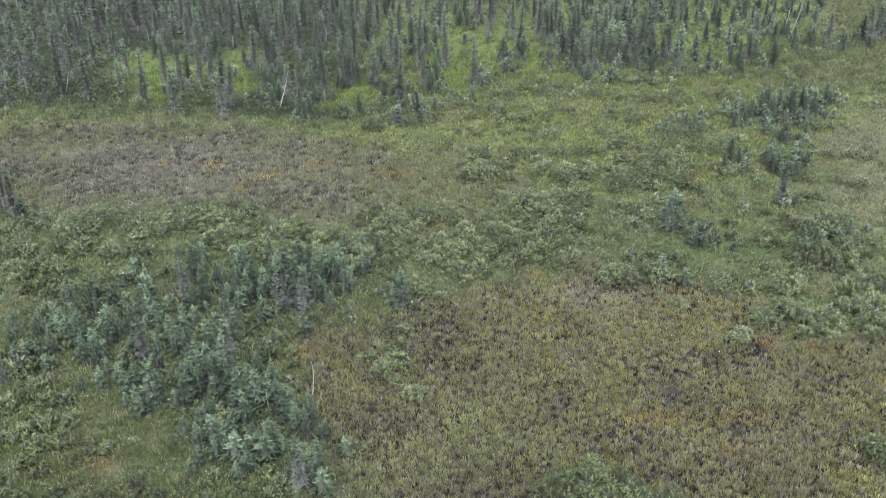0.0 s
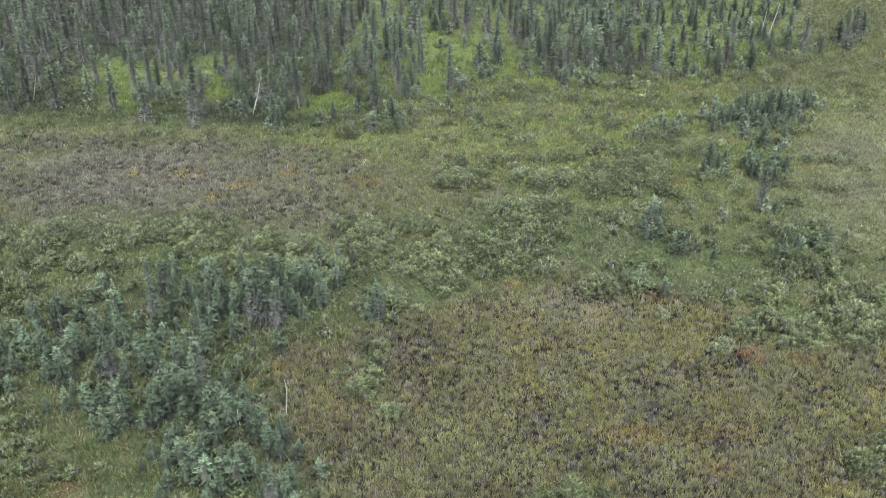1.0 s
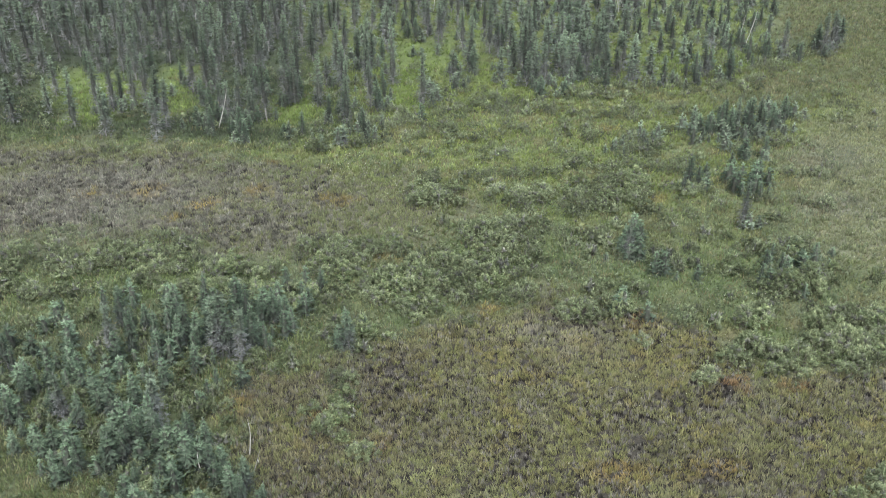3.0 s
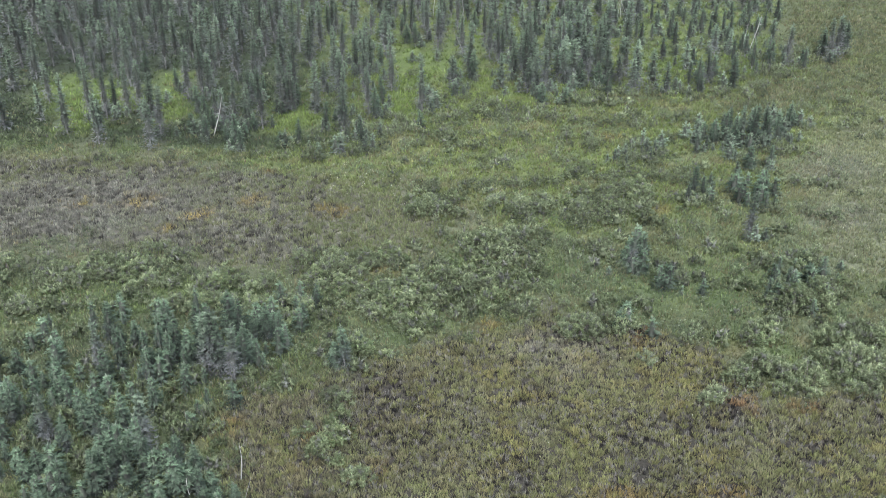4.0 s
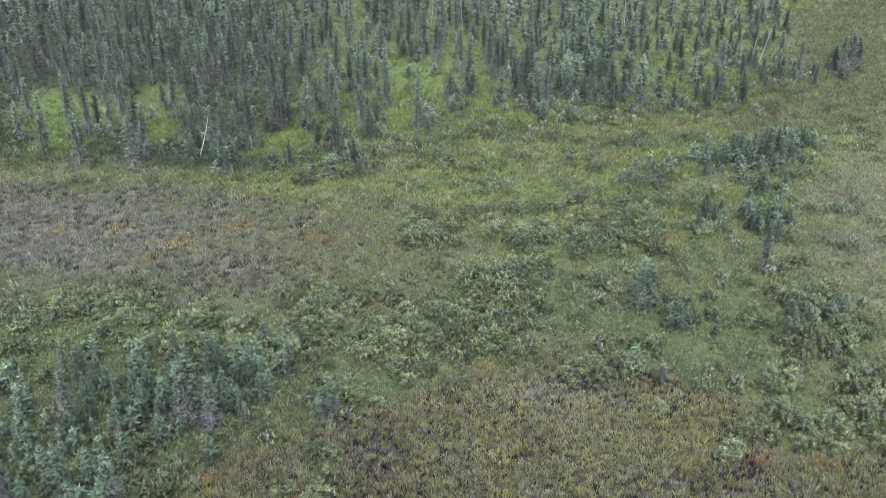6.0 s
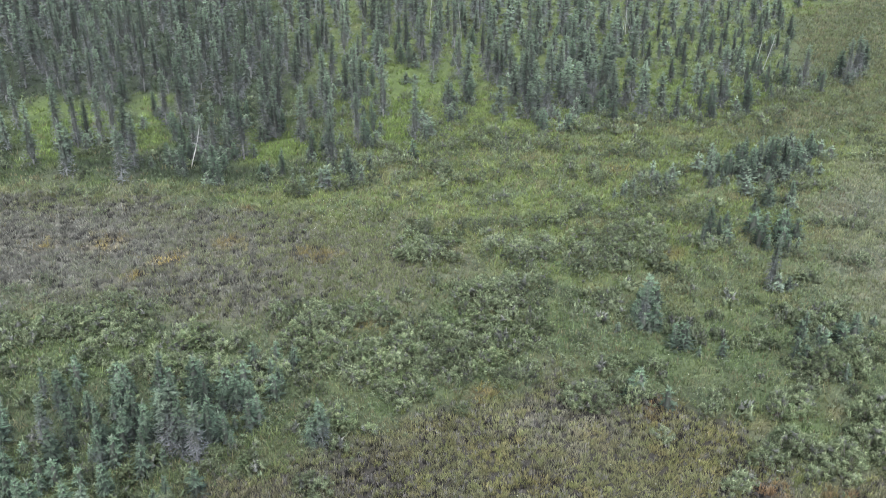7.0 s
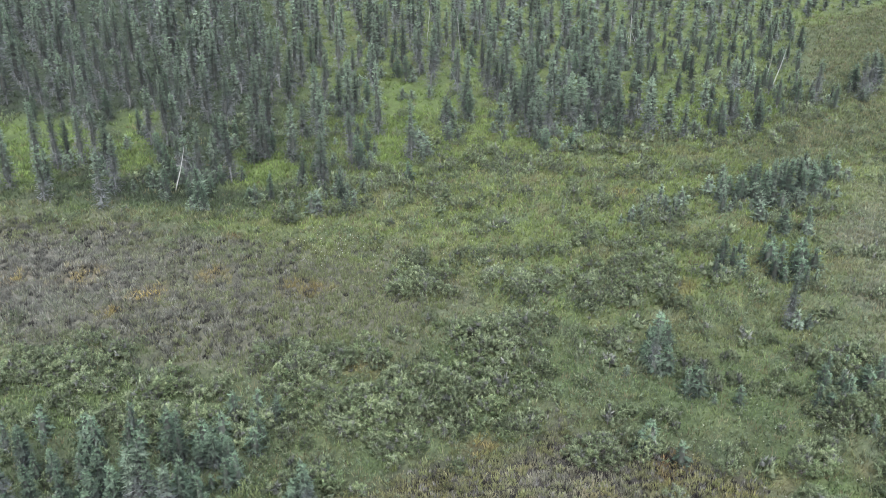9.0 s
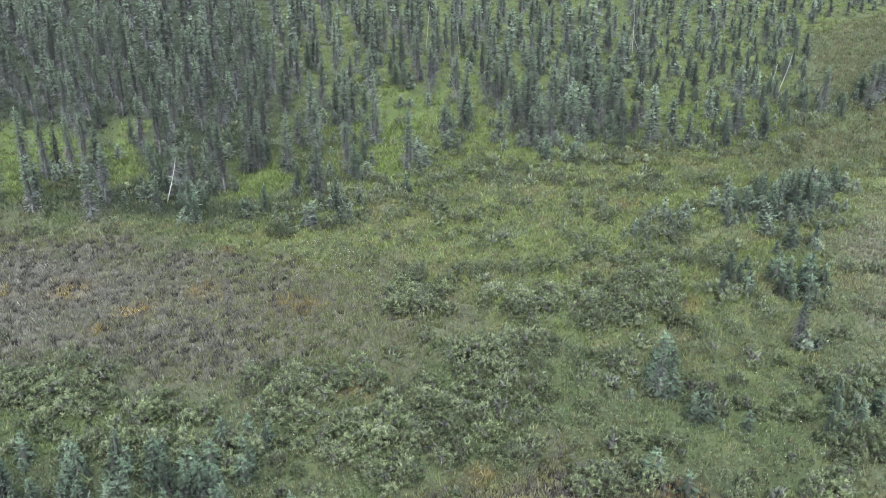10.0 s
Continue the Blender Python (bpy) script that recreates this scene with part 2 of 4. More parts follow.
# ---- materials ----
def tinted(name, rough, glow_through, grain, amount, bump=0.0, spec=0.25, vary=0.0):
    """A plant or ground material: its tint, with any shade painted in, broken up at two scales."""
    m = bpy.data.materials.new(name)
    m.use_nodes = True
    n, l = m.node_tree.nodes, m.node_tree.links
    b = n["Principled BSDF"]
    b.inputs["Roughness"].default_value = rough
    b.inputs["Specular IOR Level"].default_value = spec
    tint = n.new("ShaderNodeAttribute")
    tint.attribute_name = "tint"
    where = n.new("ShaderNodeNewGeometry")
    fine, broad = n.new("ShaderNodeTexNoise"), n.new("ShaderNodeTexNoise")
    fine.inputs["Scale"].default_value, broad.inputs["Scale"].default_value = grain, grain * 0.12
    fine.inputs["Detail"].default_value = 3.0
    for tex in (fine, broad):
        l.new(where.outputs["Position"], tex.inputs["Vector"])
    add = n.new("ShaderNodeMath")
    l.new(fine.outputs["Fac"], add.inputs[0])
    l.new(broad.outputs["Fac"], add.inputs[1])
    ramp = n.new("ShaderNodeMapRange")
    ramp.inputs["From Min"].default_value, ramp.inputs["From Max"].default_value = 0.6, 1.4
    ramp.inputs["To Min"].default_value, ramp.inputs["To Max"].default_value = 1 - amount, 1 + amount
    l.new(add.outputs[0], ramp.inputs["Value"])
    shade = n.new("ShaderNodeVectorMath")
    shade.operation = "SCALE"
    l.new(tint.outputs["Color"], shade.inputs[0])
    l.new(ramp.outputs["Result"], shade.inputs["Scale"])
    if vary:
        # each plant a little lighter or darker than the next
        own, span, times = n.new("ShaderNodeObjectInfo"), n.new("ShaderNodeMapRange"), n.new("ShaderNodeMath")
        span.inputs["To Min"].default_value, span.inputs["To Max"].default_value = 1 - vary, 1 + vary
        times.operation = "MULTIPLY"
        l.new(own.outputs["Random"], span.inputs["Value"])
        l.new(span.outputs["Result"], times.inputs[0])
        l.new(ramp.outputs["Result"], times.inputs[1])
        l.new(times.outputs[0], shade.inputs["Scale"])
    l.new(shade.outputs[0], b.inputs["Base Color"])
    if bump:
        relief = n.new("ShaderNodeBump")
        relief.inputs["Strength"].default_value, relief.inputs["Distance"].default_value = 0.8, bump
        l.new(fine.outputs["Fac"], relief.inputs["Height"])
        l.new(relief.outputs["Normal"], b.inputs["Normal"])
    if glow_through:
        thin, both = n.new("ShaderNodeBsdfTranslucent"), n.new("ShaderNodeMixShader")
        l.new(shade.outputs[0], thin.inputs["Color"])
        both.inputs[0].default_value = glow_through
        l.new(b.outputs[0], both.inputs[1])
        l.new(thin.outputs[0], both.inputs[2])
        l.new(both.outputs[0], n["Material Output"].inputs["Surface"])
    return m


PEAT = tinted("peat_and_moss", 0.95, 0.0, 4.5, 0.5, 0.2)
SEDGE = tinted("sedge_blades", 0.7, 0.4, 1.5, 0.25)
NEEDLES = tinted("spruce_needles", 0.65, 0.3, 1.8, 0.3, vary=0.3)
LEAVES = tinted("shrub_leaves", 0.65, 0.4, 1.8, 0.3, vary=0.3)
BARK = tinted("grey_bark", 0.9, 0.0, 7.0, 0.35, 0.03)
COTTON = tinted("cotton_heads", 0.9, 0.3, 5.0, 0.1)


# ---- mesh making ----
def sheet(name, verts, tris, tint, material, normals=None):
    """A mesh from arrays of corners, triangles, corner colours and, for foliage, soft normals."""
    me = bpy.data.meshes.new(name)
    verts, tris = np.asarray(verts, np.float32), np.asarray(tris, np.int32)
    me.vertices.add(len(verts))
    me.vertices.foreach_set("co", verts.ravel())
    me.loops.add(tris.size)
    me.loops.foreach_set("vertex_index", tris.ravel())
    me.polygons.add(len(tris))
    me.polygons.foreach_set("loop_start", np.arange(0, tris.size, 3, dtype=np.int32))
    me.update(calc_edges=True)
    rgba = np.ones((len(verts), 4), np.float32)
    rgba[:, :3] = tint
    me.attributes.new("tint", "FLOAT_COLOR", "POINT").data.foreach_set("color", rgba.ravel())
    me.materials.append(material)
    if normals is not None:
        me.normals_split_custom_set_from_vertices(np.asarray(normals, np.float32))
    return me


class Pile:
    """Collects triangles and tubes before they become one mesh."""

    def __init__(self):
        self.v, self.t, self.c, self.q, self.n = [], [], [], [], 0

    def add(self, verts, tris, tint, normals):
        verts = np.asarray(verts, float).reshape(-1, 3)
        self.v.append(verts)
        self.t.append(np.asarray(tris, int).reshape(-1, 3) + self.n)
        self.c.append(np.broadcast_to(np.asarray(tint, float), (len(verts), 3)))
        self.q.append(np.asarray(normals, float).reshape(-1, 3))
        self.n += len(verts)

    def loose(self, corners, tint, toward=None, own=1.0):
        """Separate triangles: corners N x 3 x 3, tint N x 3 or N x 3 x 3. toward: N x 3, the way in which the mass of leaves faces there."""
        corners, tint = np.array(corners, float), np.array(tint, float)
        if tint.ndim == 2:
            tint = np.repeat(tint[:, None], 3, axis=1)
        flat = unit(np.cross(corners[:, 1] - corners[:, 0], corners[:, 2] - corners[:, 0]))
        if toward is not None:
            back = (flat * toward).sum(1) < 0
            corners[back], tint[back] = corners[back][:, [0, 2, 1]], tint[back][:, [0, 2, 1]]
            flat[back] *= -1
            flat = unit(flat * own + toward)
        self.add(corners.reshape(-1, 3), np.arange(3 * len(corners)).reshape(-1, 3), tint.reshape(-1, 3), np.repeat(flat, 3, axis=0))

    def tube(self, points, radii, sides, tint):
        """A tapered, bent stem through the points."""
        points = np.asarray(points, float)
        ring = np.linspace(0, 2 * np.pi, sides, endpoint=False)
        along = np.gradient(points, axis=0)
        verts, outs = [], []
        for p, d, r in zip(points, along, radii):
            d = d / (np.linalg.norm(d) + 1e-9)
            a = np.cross(d, (0.31, 0.95, 0.05))
            a /= np.linalg.norm(a) + 1e-9
            b = np.cross(d, a)
            outs.append(np.cos(ring)[:, None] * a + np.sin(ring)[:, None] * b)
            verts.append(p + r * outs[-1])
        tris = []
        for k in range(len(points) - 1):
            for i in range(sides):
                j = (i + 1) % sides
                a, b, c, d = k * sides + i, k * sides + j, (k + 1) * sides + j, (k + 1) * sides + i
                tris += [(a, b, c), (a, c, d)]
        self.add(np.concatenate(verts), tris, tint, np.concatenate(outs))

    def arrays(self):
        return np.concatenate(self.v), np.concatenate(self.t), np.concatenate(self.c), np.concatenate(self.q)

    def mesh(self, name, material):
        v, t, c, q = self.arrays()
        return sheet(name, v, t, c, material, q)


def part(name, mesh, parent, label=""):
    ob = new(name, mesh)
    ob.parent = parent
    return tagged(ob, label)


def unit(v):
    return v / (np.linalg.norm(v, axis=-1, keepdims=True) + 1e-9)


# ---- the ground: one sheet out to the horizon ----
def build_ground():
    xs = np.concatenate([[-3000, -1200, -500, -220, -120, -80], np.arange(-62, 136, 1.2), [150, 190, 260, 500, 1200, 3000]])
    ys = np.concatenate([[-3000, -1200, -400, -120, -30, 5, 20], np.arange(28, 222, 1.2), [240, 300, 500, 1200, 3000]])
    gx, gy = [a.ravel() for a in np.meshgrid(xs, ys)]
    p = plan(gx, gy)
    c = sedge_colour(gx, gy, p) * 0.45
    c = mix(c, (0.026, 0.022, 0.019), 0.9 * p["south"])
    c = mix(c, (0.060, 0.054, 0.042), 0.6 * p["west"])
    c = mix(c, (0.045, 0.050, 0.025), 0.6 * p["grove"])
    z = hump(gx, gy)
    w = len(xs)
    a = (np.arange(len(ys) - 1)[:, None] * w + np.arange(w - 1)[None]).ravel()
    tris = np.concatenate([np.stack([a, a + 1, a + w + 1], 1), np.stack([a, a + w + 1, a + w], 1)])
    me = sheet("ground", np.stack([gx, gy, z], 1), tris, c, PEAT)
    me.polygons.foreach_set("use_smooth", np.ones(len(tris), bool))
    tagged(new("ground", me), "peat bog ground with brown sedge, moss and green grass", "ground", kind="structure")


build_ground()


# ---- grass and sedge ----
def scatter(step, keep):
    """Jittered places over the plot; keep(x, y) gives the chance that one stays."""
    gx, gy = [a.ravel() for a in np.meshgrid(np.arange(-60, 134, step), np.arange(30, 212, step))]
    gx, gy = gx + rng.uniform(-0.5, 0.5, gx.shape) * step, gy + rng.uniform(-0.5, 0.5, gy.shape) * step
    ok = inside(gx, gy, PLOT, 1.0, 0.0) > 0.5
    gx, gy = gx[ok], gy[ok]
    ok = rng.random(len(gx)) < keep(gx, gy)
    return gx[ok], gy[ok]


def tufts(pile, x, y, blades, height, width, spread, lean, colour):
    """Grass tufts: blades tapered triangles that fan out from each place. height, width: a number for each tuft."""
    n = len(x)
    x, y, h, w, spread = [np.repeat(np.broadcast_to(a, n), blades) for a in (x, y, height, width, spread)]
    colour = np.repeat(colour, blades, axis=0)
    m = len(x)
    turn, out = rng.uniform(0, 2 * np.pi, m), np.sqrt(rng.random(m)) * spread
    bx, by = x + np.cos(turn) * out, y + np.sin(turn) * out
    h = h * rng.uniform(0.55, 1.15, m)
    tilt = lean * (0.3 + out / spread) * rng.uniform(0.4, 1.3, m)
    base = np.stack([bx, by, hump(bx, by) - 0.04], 1)
    tip = base + np.stack([np.cos(turn) * h * tilt, np.sin(turn) * h * tilt, h], 1)
    face = rng.uniform(0, np.pi, m)
    side = np.stack([np.cos(face) * w, np.sin(face) * w, np.zeros(m)], 1) * 0.5
    # blade bases darker: dead sheaths, plus shade near the ground painted in
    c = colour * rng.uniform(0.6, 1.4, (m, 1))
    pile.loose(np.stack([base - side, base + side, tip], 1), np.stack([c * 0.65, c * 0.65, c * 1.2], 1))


def build_sedge():
    # tussocks of the brown southern bog: olive mounds that lean apart
    pile = Pile()
    x, y = scatter(0.40, lambda x, y: inside(x, y, BOG_SOUTH, 2.0) * np.clip(1.5 - 1.0 * vnoise(x, y, 3.5, 22), 0.6, 1))
    p = plan(x, y)
    c = sedge_colour(x, y, p)
    c = mix(c, (0.150, 0.165, 0.060), 0.5 * (rng.random(len(x)) < 0.3)) * np.array((1.24, 1.22, 1.18)) * rng.uniform(0.85, 1.3, (len(x), 1))
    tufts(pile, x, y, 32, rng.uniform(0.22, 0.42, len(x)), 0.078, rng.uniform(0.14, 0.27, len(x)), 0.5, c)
    # withered tufts, dark or bleached, stand in the wet gaps in drifts
    x, y = scatter(0.34, lambda x, y: inside(x, y, BOG_SOUTH, 2.0) * np.clip(1.7 * vnoise(x, y, 3.5, 22) + 0.6 * vnoise(x, y, 1.2, 24) - 0.62 + 0.25 * (x < 14), 0.12, 0.9))
    c = mix(np.tile((0.022, 0.019, 0.019), (len(x), 1)), (0.270, 0.252, 0.228), (rng.random(len(x)) < 0.5) * rng.uniform(0.5, 1, len(x)))
    tufts(pile, x, y, 14, rng.uniform(0.24, 0.46, len(x)), 0.055, rng.choice([0.07, 0.1, 0.14], len(x)), 0.25, c)
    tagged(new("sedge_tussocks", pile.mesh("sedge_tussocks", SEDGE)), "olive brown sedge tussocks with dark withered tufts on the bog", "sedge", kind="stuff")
    # finer tussocks of the greyer western and eastern bogs
    pile = Pile()
    x, y = scatter(0.5, lambda x, y: np.maximum(inside(x, y, BOG_WEST, 3.0, 3.0), inside(x, y, BOG_EAST, 4.0, 3.0)))
    p = plan(x, y)
    c = sedge_colour(x, y, p)
    dark = rng.random(len(x)) < np.clip(1.3 * vnoise(x, y, 4.0, 23) - 0.05, 0.08, 0.85) * p["west"] * np.clip((14 - x) / 10, 0.2, 1)
    c = np.where(dark[:, None], mix(np.tile((0.030, 0.026, 0.025), (len(x), 1)), (0.215, 0.200, 0.182), rng.random(len(x)) ** 1.2), c)
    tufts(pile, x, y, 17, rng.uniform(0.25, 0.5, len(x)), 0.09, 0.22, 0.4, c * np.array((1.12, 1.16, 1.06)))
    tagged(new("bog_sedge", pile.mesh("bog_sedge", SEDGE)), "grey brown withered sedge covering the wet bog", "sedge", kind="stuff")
    # green grass everywhere else
    pile = Pile()

    def green(x, y):
        p = plan(x, y)
        return (1 - 0.8 * np.clip(p["south"] + p["west"] + 0.8 * p["east"], 0, 1)) * np.clip(1.25 - (y - 40) / 160, 0.4, 1) * (1 - 0.7 * p["woods"] * (y > 125))

    x, y = scatter(0.46, green)
    p = plan(x, y)
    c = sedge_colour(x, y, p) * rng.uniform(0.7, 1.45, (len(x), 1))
    sere = (rng.random(len(x)) < 0.05 + 0.4 * vnoise(x, y, 3.0, 27) * (1 - p["woods"]) * (1 - p["glade"]))[:, None]
    c = np.where(sere, mix(np.tile((0.160, 0.138, 0.078), (len(x), 1)), (0.190, 0.185, 0.110), rng.random(len(x))), c)
    far = np.clip((y - 50) / 90, 0, 1)
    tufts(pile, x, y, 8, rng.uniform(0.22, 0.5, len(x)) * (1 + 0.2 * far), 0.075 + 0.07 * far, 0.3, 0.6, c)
    # ranker, mottled grass and herbs beside the grove
    x, y = scatter(0.36, lambda x, y: (x < 6) * (y < 66) * green(x, y) * np.clip(1.6 * vnoise(x, y, 1.6, 29) - 0.1, 0.1, 1))
    c = mix(mix(np.tile((0.085, 0.118, 0.045), (len(x), 1)), (0.165, 0.185, 0.085), vnoise(x, y, 0.9, 28)), (0.150, 0.128, 0.070), 0.8 * (rng.random(len(x)) < 0.2))
    tufts(pile, x, y, 12, rng.uniform(0.25, 0.55, len(x)), 0.07, 0.2, 0.7, c)
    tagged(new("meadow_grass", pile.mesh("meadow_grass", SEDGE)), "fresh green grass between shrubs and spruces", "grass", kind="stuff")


build_sedge()


# ---- spruces ----
def spruce_arrays(seed, h, spread, bare, club, round_off, coarse=0):
    """Trunk, crown and dead lower branches of a black spruce of height h as three piles. coarse: 0 to 2, larger and fewer twigs."""
    r = np.random.default_rng(seed)
    if h > 4.4:
        spread, round_off = spread * 1.45, round_off + 0.3
    trunk, crown, dead = Pile(), Pile(), Pile()
    bend = r.normal(0, 0.012, 2) * h
    up = np.array([0, 0, 1.0])

    def axis(z):
        s = np.asarray(z) / h
        return np.stack([bend[0] * s * s, bend[1] * s * s, np.asarray(z) * np.ones_like(s)], -1)

    zs = np.linspace(-0.15, h * 0.985, 6)
    trunk.tube(axis(zs), 0.012 * h * (1 - 0.93 * np.clip(zs / h, 0, 1)) + 0.014, 5, (0.190, 0.182, 0.178))
    # boughs in whorls, each a flat spray that droops low on the tree and rises near its top
    step = (0.16 + 0.013 * h) * (1.0, 1.15, 1.45)[coarse]
    z = np.arange(0.03 * h + 0.12, h * 0.955, step)
    sides = (8, 6, 5)[coarse]
    z = np.repeat(z + r.normal(0, 0.12, len(z)) * step, sides) + r.normal(0, 0.2, len(z) * sides) * step
    n = len(z)
    s = np.clip(z / h, 0.02, 0.97)
    wave = np.repeat(r.uniform(0.82, 1.15, n // sides), sides)
    reach = spread * (1 - s) ** round_off * wave
    reach = np.maximum(reach, np.where(s > 0.78, spread * club * np.sqrt(1.03 - s) * 1.6, 0))
    turn = np.tile(np.arange(sides) * 2 * np.pi / sides, n // sides) + np.repeat(r.uniform(0, 6.28, n // sides), sides) + r.normal(0, 0.22, n)
    long = reach * np.where(r.random(n) < 0.2, r.uniform(0.45, 0.7, n), r.uniform(0.8, 1.15, n)) * (1 + 0.2 * np.cos(turn - r.uniform(0, 6.28)))
    flat = np.stack([np.cos(turn), np.sin(turn), np.zeros(n)], 1)
    slope = np.clip(-0.5 + 1.15 * np.clip(s - 0.45, 0, 1), -0.5, 0.2) + r.normal(0, 0.08, n)
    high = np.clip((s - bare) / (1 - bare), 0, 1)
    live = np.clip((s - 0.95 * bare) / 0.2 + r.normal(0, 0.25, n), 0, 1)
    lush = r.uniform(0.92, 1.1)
    # paler upwards for new growth, with shade lower down put into the tint
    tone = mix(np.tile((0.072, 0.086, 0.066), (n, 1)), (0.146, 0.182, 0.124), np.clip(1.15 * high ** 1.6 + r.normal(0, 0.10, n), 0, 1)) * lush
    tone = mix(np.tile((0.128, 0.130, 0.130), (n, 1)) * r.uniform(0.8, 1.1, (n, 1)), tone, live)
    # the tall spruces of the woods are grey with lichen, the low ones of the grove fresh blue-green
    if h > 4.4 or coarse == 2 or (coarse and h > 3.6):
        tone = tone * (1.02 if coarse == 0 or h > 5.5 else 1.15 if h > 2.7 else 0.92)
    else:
        # shade low in the grove painted into the tint: darker to the foot
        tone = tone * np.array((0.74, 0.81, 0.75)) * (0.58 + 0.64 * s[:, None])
    root = axis(z)
    times = (11 if h > 4.4 else 17, 8 if h > 3.6 else 10, 6 if h > 2.7 else 8)[coarse]
    m = n * times
    f = np.tile(np.linspace(0.25, 1.0, times), n) + r.normal(0, 0.05, m)
    long_, flat_, slope_, live_ = [np.repeat(q, times, axis=0) for q in (long, flat, slope, live)]
    tone_ = np.repeat(tone, times, axis=0) * r.uniform(0.82, 1.18, (m, 1))
    f_, long_, slope_ = f[:, None], long_[:, None], slope_[:, None]
    wing = np.stack([-flat_[:, 1], flat_[:, 0], np.zeros(m)], 1)
    side = r.normal(0, 0.24, (m, 1)) * (1.15 - 0.5 * f_)
    at = np.repeat(root, times, axis=0) + flat_ * long_ * f_ * 0.92 + wing * long_ * side + up * (long_ * (slope_ * f_ + 0.16 * f_ * f_)) + up * r.normal(0, 0.16, (m, 1)) * step
    face = unit(up * 0.65 + flat_ * 0.75 + r.normal(0, 0.3, (m, 3)))
    way = unit(flat_ * 0.7 + wing * (2.2 * side + r.normal(0, 0.35, (m, 1))) + up * (0.5 * slope_ + 0.22 * f_ + r.normal(0, 0.3, (m, 1))))
    across = unit(np.cross(face, way))
    size = (0.25 if h > 4.4 else 0.175, 0.31 if h > 3.6 else 0.19, 0.38 if h > 2.7 else 0.23)[coarse]
    ln = size * r.uniform(0.7, 1.25, (m, 1)) * np.clip(long_ / 0.4, 0.75, 1.1)
    wd = ln * r.uniform(0.13, 0.2, (m, 1)) * (1.0, 1.2, 1.5)[coarse] * (0.6 + 0.4 * live_[:, None])
    # tint runs from painted crown shade inside to pale, lit shoots outside
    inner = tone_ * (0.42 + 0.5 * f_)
    keep = r.random(m) < 0.6 + 0.4 * live_
    at = at - way * ln * 0.4
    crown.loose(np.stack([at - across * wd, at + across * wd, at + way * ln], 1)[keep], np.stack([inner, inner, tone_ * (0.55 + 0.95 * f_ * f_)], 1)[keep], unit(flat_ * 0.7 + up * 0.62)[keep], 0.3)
    # dark core close to the trunk: old brown needles, with crown shade put into its tint
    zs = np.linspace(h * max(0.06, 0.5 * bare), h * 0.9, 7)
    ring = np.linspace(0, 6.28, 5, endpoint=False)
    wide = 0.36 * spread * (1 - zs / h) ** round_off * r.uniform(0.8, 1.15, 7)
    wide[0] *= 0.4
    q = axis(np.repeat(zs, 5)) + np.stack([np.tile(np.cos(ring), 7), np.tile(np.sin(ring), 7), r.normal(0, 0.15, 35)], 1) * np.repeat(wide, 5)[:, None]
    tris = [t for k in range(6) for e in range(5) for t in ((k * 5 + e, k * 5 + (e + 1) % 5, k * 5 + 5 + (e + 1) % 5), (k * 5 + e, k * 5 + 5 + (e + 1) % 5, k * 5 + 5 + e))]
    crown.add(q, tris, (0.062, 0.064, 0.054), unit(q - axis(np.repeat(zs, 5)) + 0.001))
    # the leading shoot
    k = 10
    turn = r.uniform(0, 6.28, k)
    low = axis(np.array([h]))[0] - up * r.uniform(0.02, 0.5, (k, 1)) * (0.3 + 0.05 * h)
    way = np.stack([np.cos(turn), np.sin(turn), r.uniform(0.5, 1.6, k)], 1)
    o = np.stack([-np.sin(turn), np.cos(turn), np.zeros(k)], 1) * 0.05
    crown.loose(np.stack([low - o, low + o, low + way * 0.16], 1), lush * np.tile((0.150, 0.178, 0.126), (k, 1)), way, 0.4)
    # bare lichen-grey twigs low on the trunk
    k = max(8, int((9 if coarse else 26) * h * (0.3 + bare)))
    z = np.sort(r.uniform(0.06, max(0.22, 1.15 * bare), k + 1)) * h
    turn = r.uniform(0, 6.28, k)
    way = np.stack([np.cos(turn), np.sin(turn), r.uniform(-0.6, 0.1, k)], 1)
    tip = axis(z[:-1]) + way * spread * r.uniform(0.45, 0.95, (k, 1))
    link = np.arange(k)
    q = np.concatenate([axis(z), tip])
    dead.add(q, np.stack([link, link + 1, link + k + 1], 1), (0.165, 0.162, 0.162), unit(np.concatenate([np.tile((0, -0.4, 0.9), (k + 1, 1)), way + up])))
    return trunk, crown, dead


# kinds of spruce: height, half width, bare share of the trunk, club of dense twigs at the top, how soon the crown tapers
SPRUCE_KINDS = [
    (8.5, 0.98, 0.28, 0.40, 0.62), (8.0, 0.86, 0.42, 0.46, 0.52), (7.5, 1.00, 0.24, 0.38, 0.66), (6.5, 0.80, 0.44, 0.46, 0.55), (6.0, 0.90, 0.26, 0.42, 0.62), (6.2, 0.68, 0.55, 0.58, 0.45),
    (5.0, 0.80, 0.30, 0.46, 0.6), (4.6, 0.70, 0.48, 0.54, 0.5), (4.2, 0.88, 0.20, 0.44, 0.65), (3.4, 0.78, 0.22, 0.46, 0.6), (3.0, 0.66, 0.38, 0.55, 0.5), (2.6, 0.76, 0.12, 0.48, 0.6),
    (2.0, 0.72, 0.06, 0.48, 0.55), (1.5, 0.64, 0.0, 0.5, 0.55),
]
SPRUCE_PARTS = [spruce_arrays(100 + i, *kind) for i, kind in enumerate(SPRUCE_KINDS)]
MID_PARTS = [spruce_arrays(200 + i, *kind, coarse=1) for i, kind in enumerate(SPRUCE_KINDS)]
FAR_PARTS = MID_PARTS + [spruce_arrays(240 + i, *kind, coarse=2) for i, kind in enumerate(SPRUCE_KINDS)]
